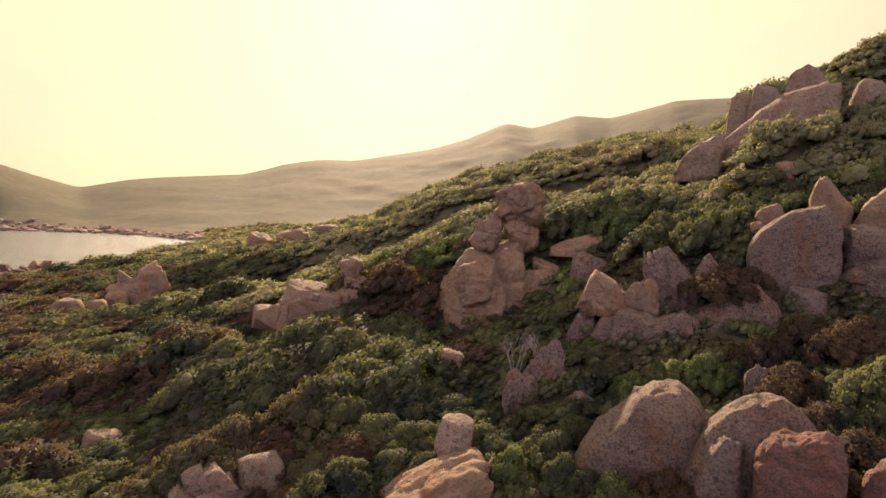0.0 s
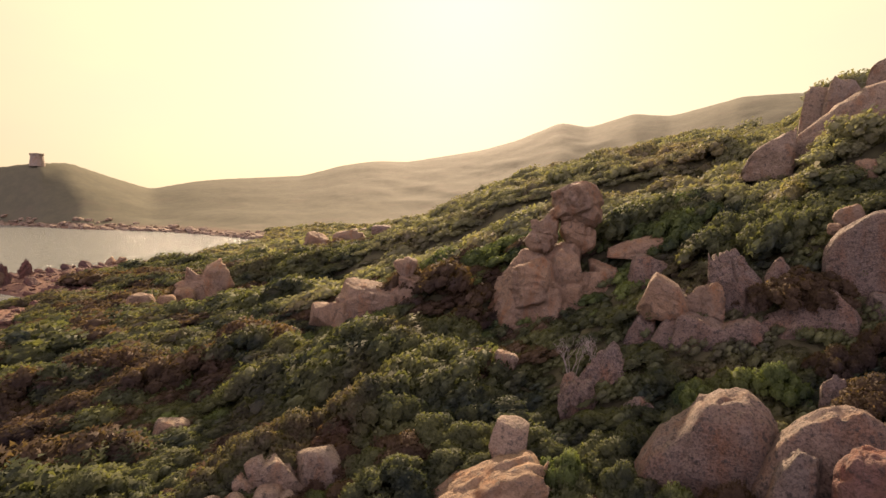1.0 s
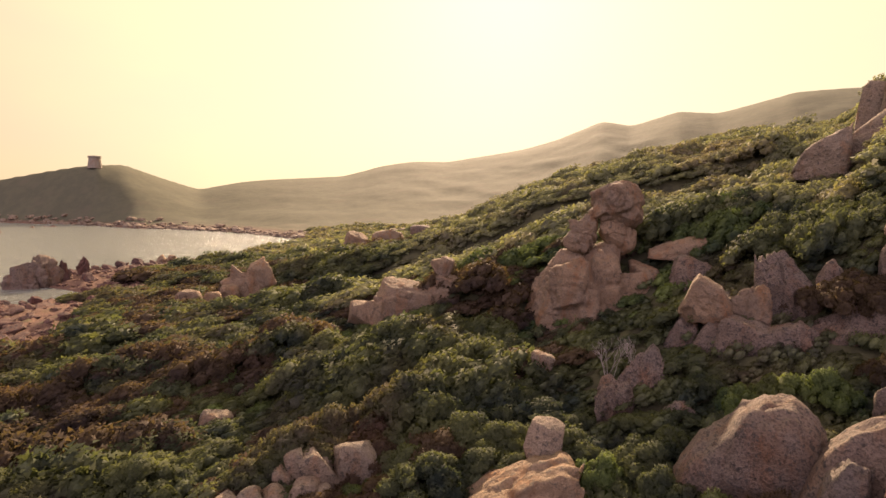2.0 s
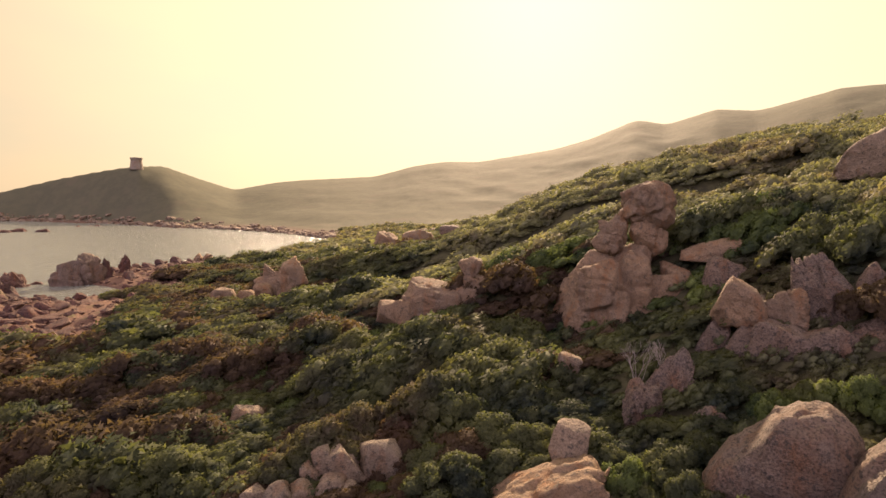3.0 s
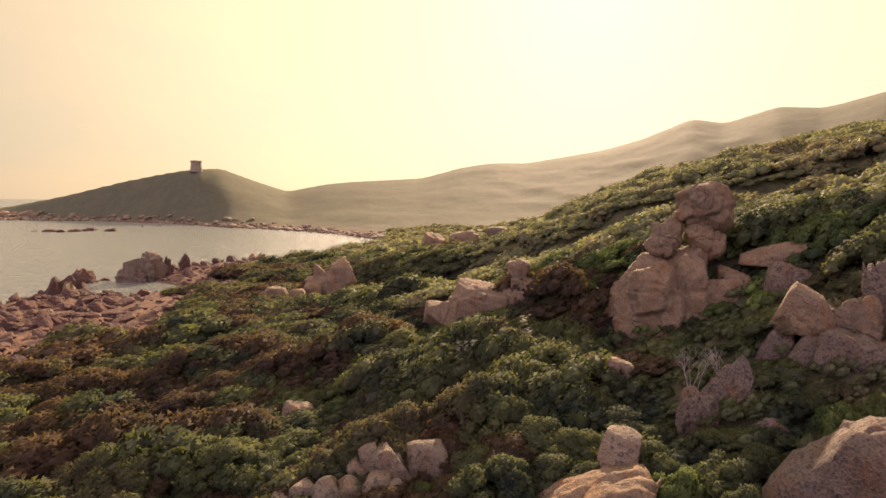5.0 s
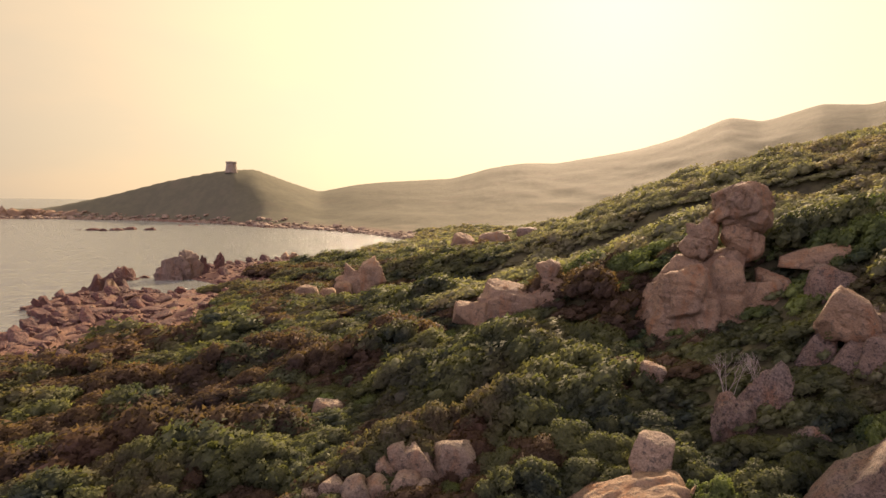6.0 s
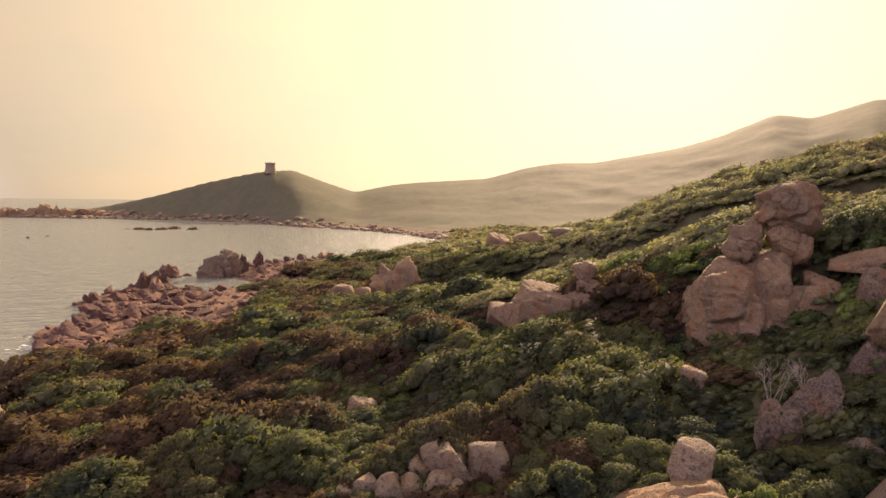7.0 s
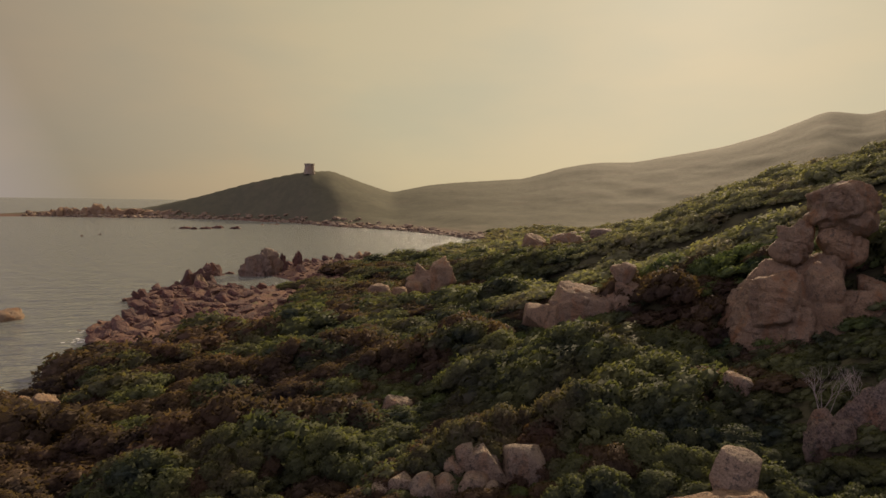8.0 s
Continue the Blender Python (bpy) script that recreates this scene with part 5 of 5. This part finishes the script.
def joined(where, kinds, x, y, z, rng, swell=1.0, leaves=LEAVES, lift=1.0):
    """Bushes past counting: sheets of scrub, one mesh for each colour of leaf."""
    w, h = bush_size(x, y, rng)
    if lift < 0.3:
        w, h = 0.55 + 0.3 * w, (2.7 + 1.3 * flat(x, y, 2, 2, 46)) * (0.6 + 0.4 * w)
    h = h * max(lift, 0.3)
    shade = leaf_kind(x, y, rng)
    pick = rng.randint(len(kinds), size=len(x))
    turn = rng.uniform(0, 2 * math.pi, len(x))
    for hue in range(3):
        V, F, I, N, n = [], [], [], [], 0
        for k, (v, f, core, nv) in enumerate(kinds):
            i = np.where((pick == k) & (shade == hue))[0]
            c, s = np.cos(turn[i])[:, None], np.sin(turn[i])[:, None]
            va = (v[None, :, 0] * c - v[None, :, 1] * s) * w[i, None] * swell * 1.35
            vb = (v[None, :, 0] * s + v[None, :, 1] * c) * w[i, None] * swell * 0.85
            vx, vy = 0.7 * va - 0.7 * vb, 0.7 * va + 0.7 * vb
            vz = v[None, :, 2] * h[i, None] * swell + z[i, None] - 0.1 + 0.15 * vx
            vx, vy = vx + 0.25 * vz - 0.25 * z[i, None] + x[i, None], vy + y[i, None]
            V.append(np.stack([vx, vy, vz], -1).reshape(-1, 3))
            na, nb = nv[None, :, 0] * c - nv[None, :, 1] * s, nv[None, :, 0] * s + nv[None, :, 1] * c
            N.append(np.stack([0.7 * na - 0.7 * nb, 0.7 * na + 0.7 * nb, np.broadcast_to(nv[None, :, 2], na.shape)], -1).reshape(-1, 3))
            F.append((f[None] + (np.arange(len(i)) * len(v))[:, None, None]).reshape(-1, 3) + n)
            I.append(np.tile(core, len(i)))
            n += len(i) * len(v)
        ob = new("scrub", mesh_of("scrub", np.concatenate(V), np.concatenate(F), leaves[hue], True, np.concatenate(I), np.concatenate(N)))
        tagged(ob, f"dense {KIND[hue]} evergreen scrub {where}", "scrub", kind="stuff")


def plant_scrub():
    fine = [bush_shape(200 + k, 40, 8500, 0.042, 1) for k in range(6)]
    x, y, z, rng = scatter(15, 44, 1.9, 300)
    near = np.argsort(np.hypot(x, y))
    pick, rest = near[:268], near[268:]
    w, h = bush_size(x, y, rng)
    shade = leaf_kind(x, y, rng)
    meshes = [[mesh_of("shrub", v, f, leaf, True, core, nv) for v, f, core, nv in fine] for leaf in LEAVES]
    for i in pick:
        ob = new("shrub", meshes[shade[i]][rng.randint(len(fine))])
        ob.matrix_world = pose(x[i], y[i], z[i] - 0.1, 0, -8, 45 + rng.uniform(-35, 35) + 180 * rng.randint(2)) @ Matrix.Diagonal((1.3 * w[i], 0.9 * w[i], h[i], 1))
        tagged(ob, f"dense low evergreen shrub with small {KIND[shade[i]]} leaves", "shrub", "shrubs on the slope")
    # single shrubs that grow against the boulders
    for x1, y1, w1, h1, hue in ((9.7, 22.3, 1.3, 3.0, 2), (8.9, 22.3, 1.3, 2.4, 2), (10.0, 21.2, 1.4, 2.9, 2), (10.8, 19.4, 1.5, 2.7, 2),
                                (7.6, 22.2, 1.4, 3.0, 1), (6.7, 23.6, 1.3, 2.7, 0), (5.9, 24.8, 1.4, 3.0, 0), (5.2, 27.5, 1.4, 3.0, 0),
                                (7.1, 28.6, 1.2, 2.6, 0), (3.6, 26.3, 1.4, 3.0, 1), (17.2, 21.4, 2.0, 2.9, 2), (17.9, 24.1, 1.8, 2.9, 2),
                                (18.1, 27.6, 1.9, 3.0, 2), (15.1, 30.4, 1.4, 3.0, 1), (13.4, 31.2, 1.4, 3.0, 1), (11.2, 31.0, 1.4, 3.0, 1),
                                (10.0, 33.6, 1.2, 2.0, 0), (20.2, 38.2, 2.3, 3.7, 2), (18.6, 38.1, 2.0, 3.3, 2), (21.6, 37.7, 1.9, 3.1, 2),
                                (21.2, 31.5, 1.6, 3.0, 2), (22.0, 29.8, 1.8, 2.9, 2), (23.7, 29.7, 1.8, 3.0, 2), (18.7, 31.3, 1.4, 2.6, 2),
                                (-7.8, 26.1, 1.1, 1.8, 1), (-9.0, 25.5, 0.9, 1.6, 1), (-15.3, 26.4, 1.2, 1.3, 0), (-17.1, 24.0, 1.2, 0.9, 0)):
        ob = new("shrub", meshes[hue][rng.randint(len(fine))])
        ob.matrix_world = pose(x1, y1, float(height(x1, y1)) - 0.1, 0, -6, rng.uniform(0, 360)) @ Matrix.Diagonal((1.2 * w1, 1.2 * w1, 0.8 * h1, 1))
        tagged(ob, f"dense {KIND[hue]} evergreen shrub growing against a boulder", "shrub", "shrubs on the slope")
    middle = [bush_shape(220 + k, 18, 1600, 0.072, 0) for k in range(6)]
    x2, y2, z2, rng2 = scatter(44, 60, 2.1, 301)
    joined("on the slope", middle, np.concatenate([x[rest], x2]), np.concatenate([y[rest], y2]), np.concatenate([z[rest], z2]), rng2, 1.1)
    loose = [bush_shape(240 + k, 10, 520, 0.11, 0) for k in range(6)]
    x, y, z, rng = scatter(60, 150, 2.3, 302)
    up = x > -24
    # uphill bushes take the leaves with haze in their colour
    joined("on the middle of the hillside", loose, x[up], y[up], z[up], rng, 1.2, (HAZED_GREEN, HAZED_GREEN, HAZED_TAN), 0.72)
    joined("on the flat above the shore", loose, x[~up], y[~up], z[~up], rng, 1.2, (SCRUB, FRESH, BROWN), 0.72)
    # the undergrowth that closes the gaps
    under = [bush_shape(280 + k, 6, 300, 0.13, 0) for k in range(5)]
    close = [bush_shape(290 + k, 8, 460, 0.095) for k in range(5)]
    x, y, z, rng = scatter(17, 46, 1.5, 304, gaps=-9)
    joined("low between the shrubs", close, x, y, z, rng, 0.9, (SCRUB, FRESH, BROWN), 0.2)
    x, y, z, rng = scatter(46, 62, 1.5, 307, gaps=-9)
    joined("low on the open slope", under, x, y, z, rng, 0.9, (SCRUB, FRESH, BROWN), 0.2)
    x, y, z, rng = scatter(2, 17, 1.6, 306, -180, 180, gaps=-9)
    joined("low on the near slope", under, x, y, z, rng, 0.9, (SCRUB, FRESH, BROWN), 0.2)
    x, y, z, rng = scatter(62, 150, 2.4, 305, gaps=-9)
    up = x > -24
    joined("low between the taller bushes", under, x[up], y[up], z[up], rng, 1.3, (HAZED_GREEN, HAZED_GREEN, HAZED_TAN), 0.2)
    joined("low on the flat above the shore", under, x[~up], y[~up], z[~up], rng, 1.3, (SCRUB, FRESH, BROWN), 0.2)
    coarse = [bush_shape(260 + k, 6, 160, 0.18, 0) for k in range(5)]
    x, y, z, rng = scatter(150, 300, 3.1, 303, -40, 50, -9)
    joined("high on the hillside", coarse, x, y, z, rng, 1.45, (HAZED_GREEN, HAZED_GREEN, HAZED_TAN), 0.6)


plant_scrub()


# ---- a dead bush ----
def dead_bush(x, y, z, size, seed):
    """Bare bleached twigs forking from one root."""
    rng = np.random.RandomState(seed)
    bm = bmesh.new()

    def twig(a, b, r0, r1):
        a, b = Vector(a), Vector(b)
        q = (b - a).to_track_quat("Z", "Y")
        ring = []
        for at, r in ((a, r0), (b, r1)):
            ring.append([bm.verts.new(at + q @ Vector((r * math.cos(k * 2.094), r * math.sin(k * 2.094), 0))) for k in range(3)])
        for k in range(3):
            bm.faces.new((ring[0][k], ring[0][(k + 1) % 3], ring[1][(k + 1) % 3], ring[1][k]))
        bm.faces.new(ring[1])

    def grow(at, way, length, r, level):
        end = Vector(at) + way * length
        twig(at, end, r, r * 0.65)
        if level:
            for _ in range(rng.randint(2, 4)):
                w = (way + Vector(rng.normal(scale=0.42, size=3)) + Vector((0, 0, 0.12))).normalized()
                grow(end, w, length * rng.uniform(0.55, 0.85), r * 0.65, level - 1)

    for _ in range(7):
        d = Vector((rng.normal(scale=0.45), rng.normal(scale=0.45), 1)).normalized()
        grow((rng.normal(scale=0.15), rng.normal(scale=0.15), -0.1), d, size * rng.uniform(0.28, 0.42), 0.026, 3)
    me = bpy.data.meshes.new("dead_bush")
    bm.to_mesh(me)
    bm.free()
    me.materials.append(BLEACHED)
    ob = new("dead_bush", me)
    ob.matrix_world = pose(x, y, z)
    return tagged(ob, "bare dead bush of bleached forking twigs", "bush")


BLEACHED, _n, _l, _b = material("bleached_wood")
_geo = _n.new("ShaderNodeNewGeometry")
_l.new(ramp(_n, _l, noise_node(_n, _l, 6.0, 3, _geo.outputs["Position"]), (0.3, (0.2, 0.17, 0.14)), (0.7, (0.32, 0.28, 0.235))), _b.inputs["Base Color"])
_b.inputs["Roughness"].default_value = 0.9
dead_bush(5.0, 36.6, 6.4, 2.6, 5)
dead_bush(6.6, 37.0, 7.2, 2.0, 6)


# ---- stones of the far shore ----
def far_stones():
    kinds = [rock_shape(seed=500 + k, boxy=0.5, cuts=8, rough=0.14, detail=1, joints=0) for k in range(5)]
    rng = np.random.RandomState(71)
    V, F, n = [], [], 0
    a = np.radians(rng.uniform(-66, -12, 1300))
    r = np.interp(a, FOOT_A, FOOT_R) + rng.uniform(-4, 34, 1300) * rng.rand(1300)
    xs, ys = r * np.sin(a), r * np.cos(a)
    zs = height(xs, ys)
    for i in range(1300):
        x, y, z = xs[i], ys[i], zs[i]
        if z < -1 or z > 5:
            continue
        v, f = kinds[i % 5]
        w = 0.8 + 3.0 * rng.rand() ** 2
        t = rng.uniform(0, 6.28)
        turn = np.array([[math.cos(t), math.sin(t), 0], [-math.sin(t), math.cos(t), 0], [0, 0, 1]])
        V.append(v @ turn * np.array([w * 1.4, w * 1.4, w * 0.8]) + np.array([x, y, z + 0.15 * w]))
        F.append(f + n)
        n += len(v)
    ob = new("shore_stones", mesh_of("shore_stones", np.concatenate(V), np.concatenate(F), PALE_GRANITE))
    tagged(ob, "hazy pink stones strewn along the far shore", "stones", kind="stuff")


far_stones()
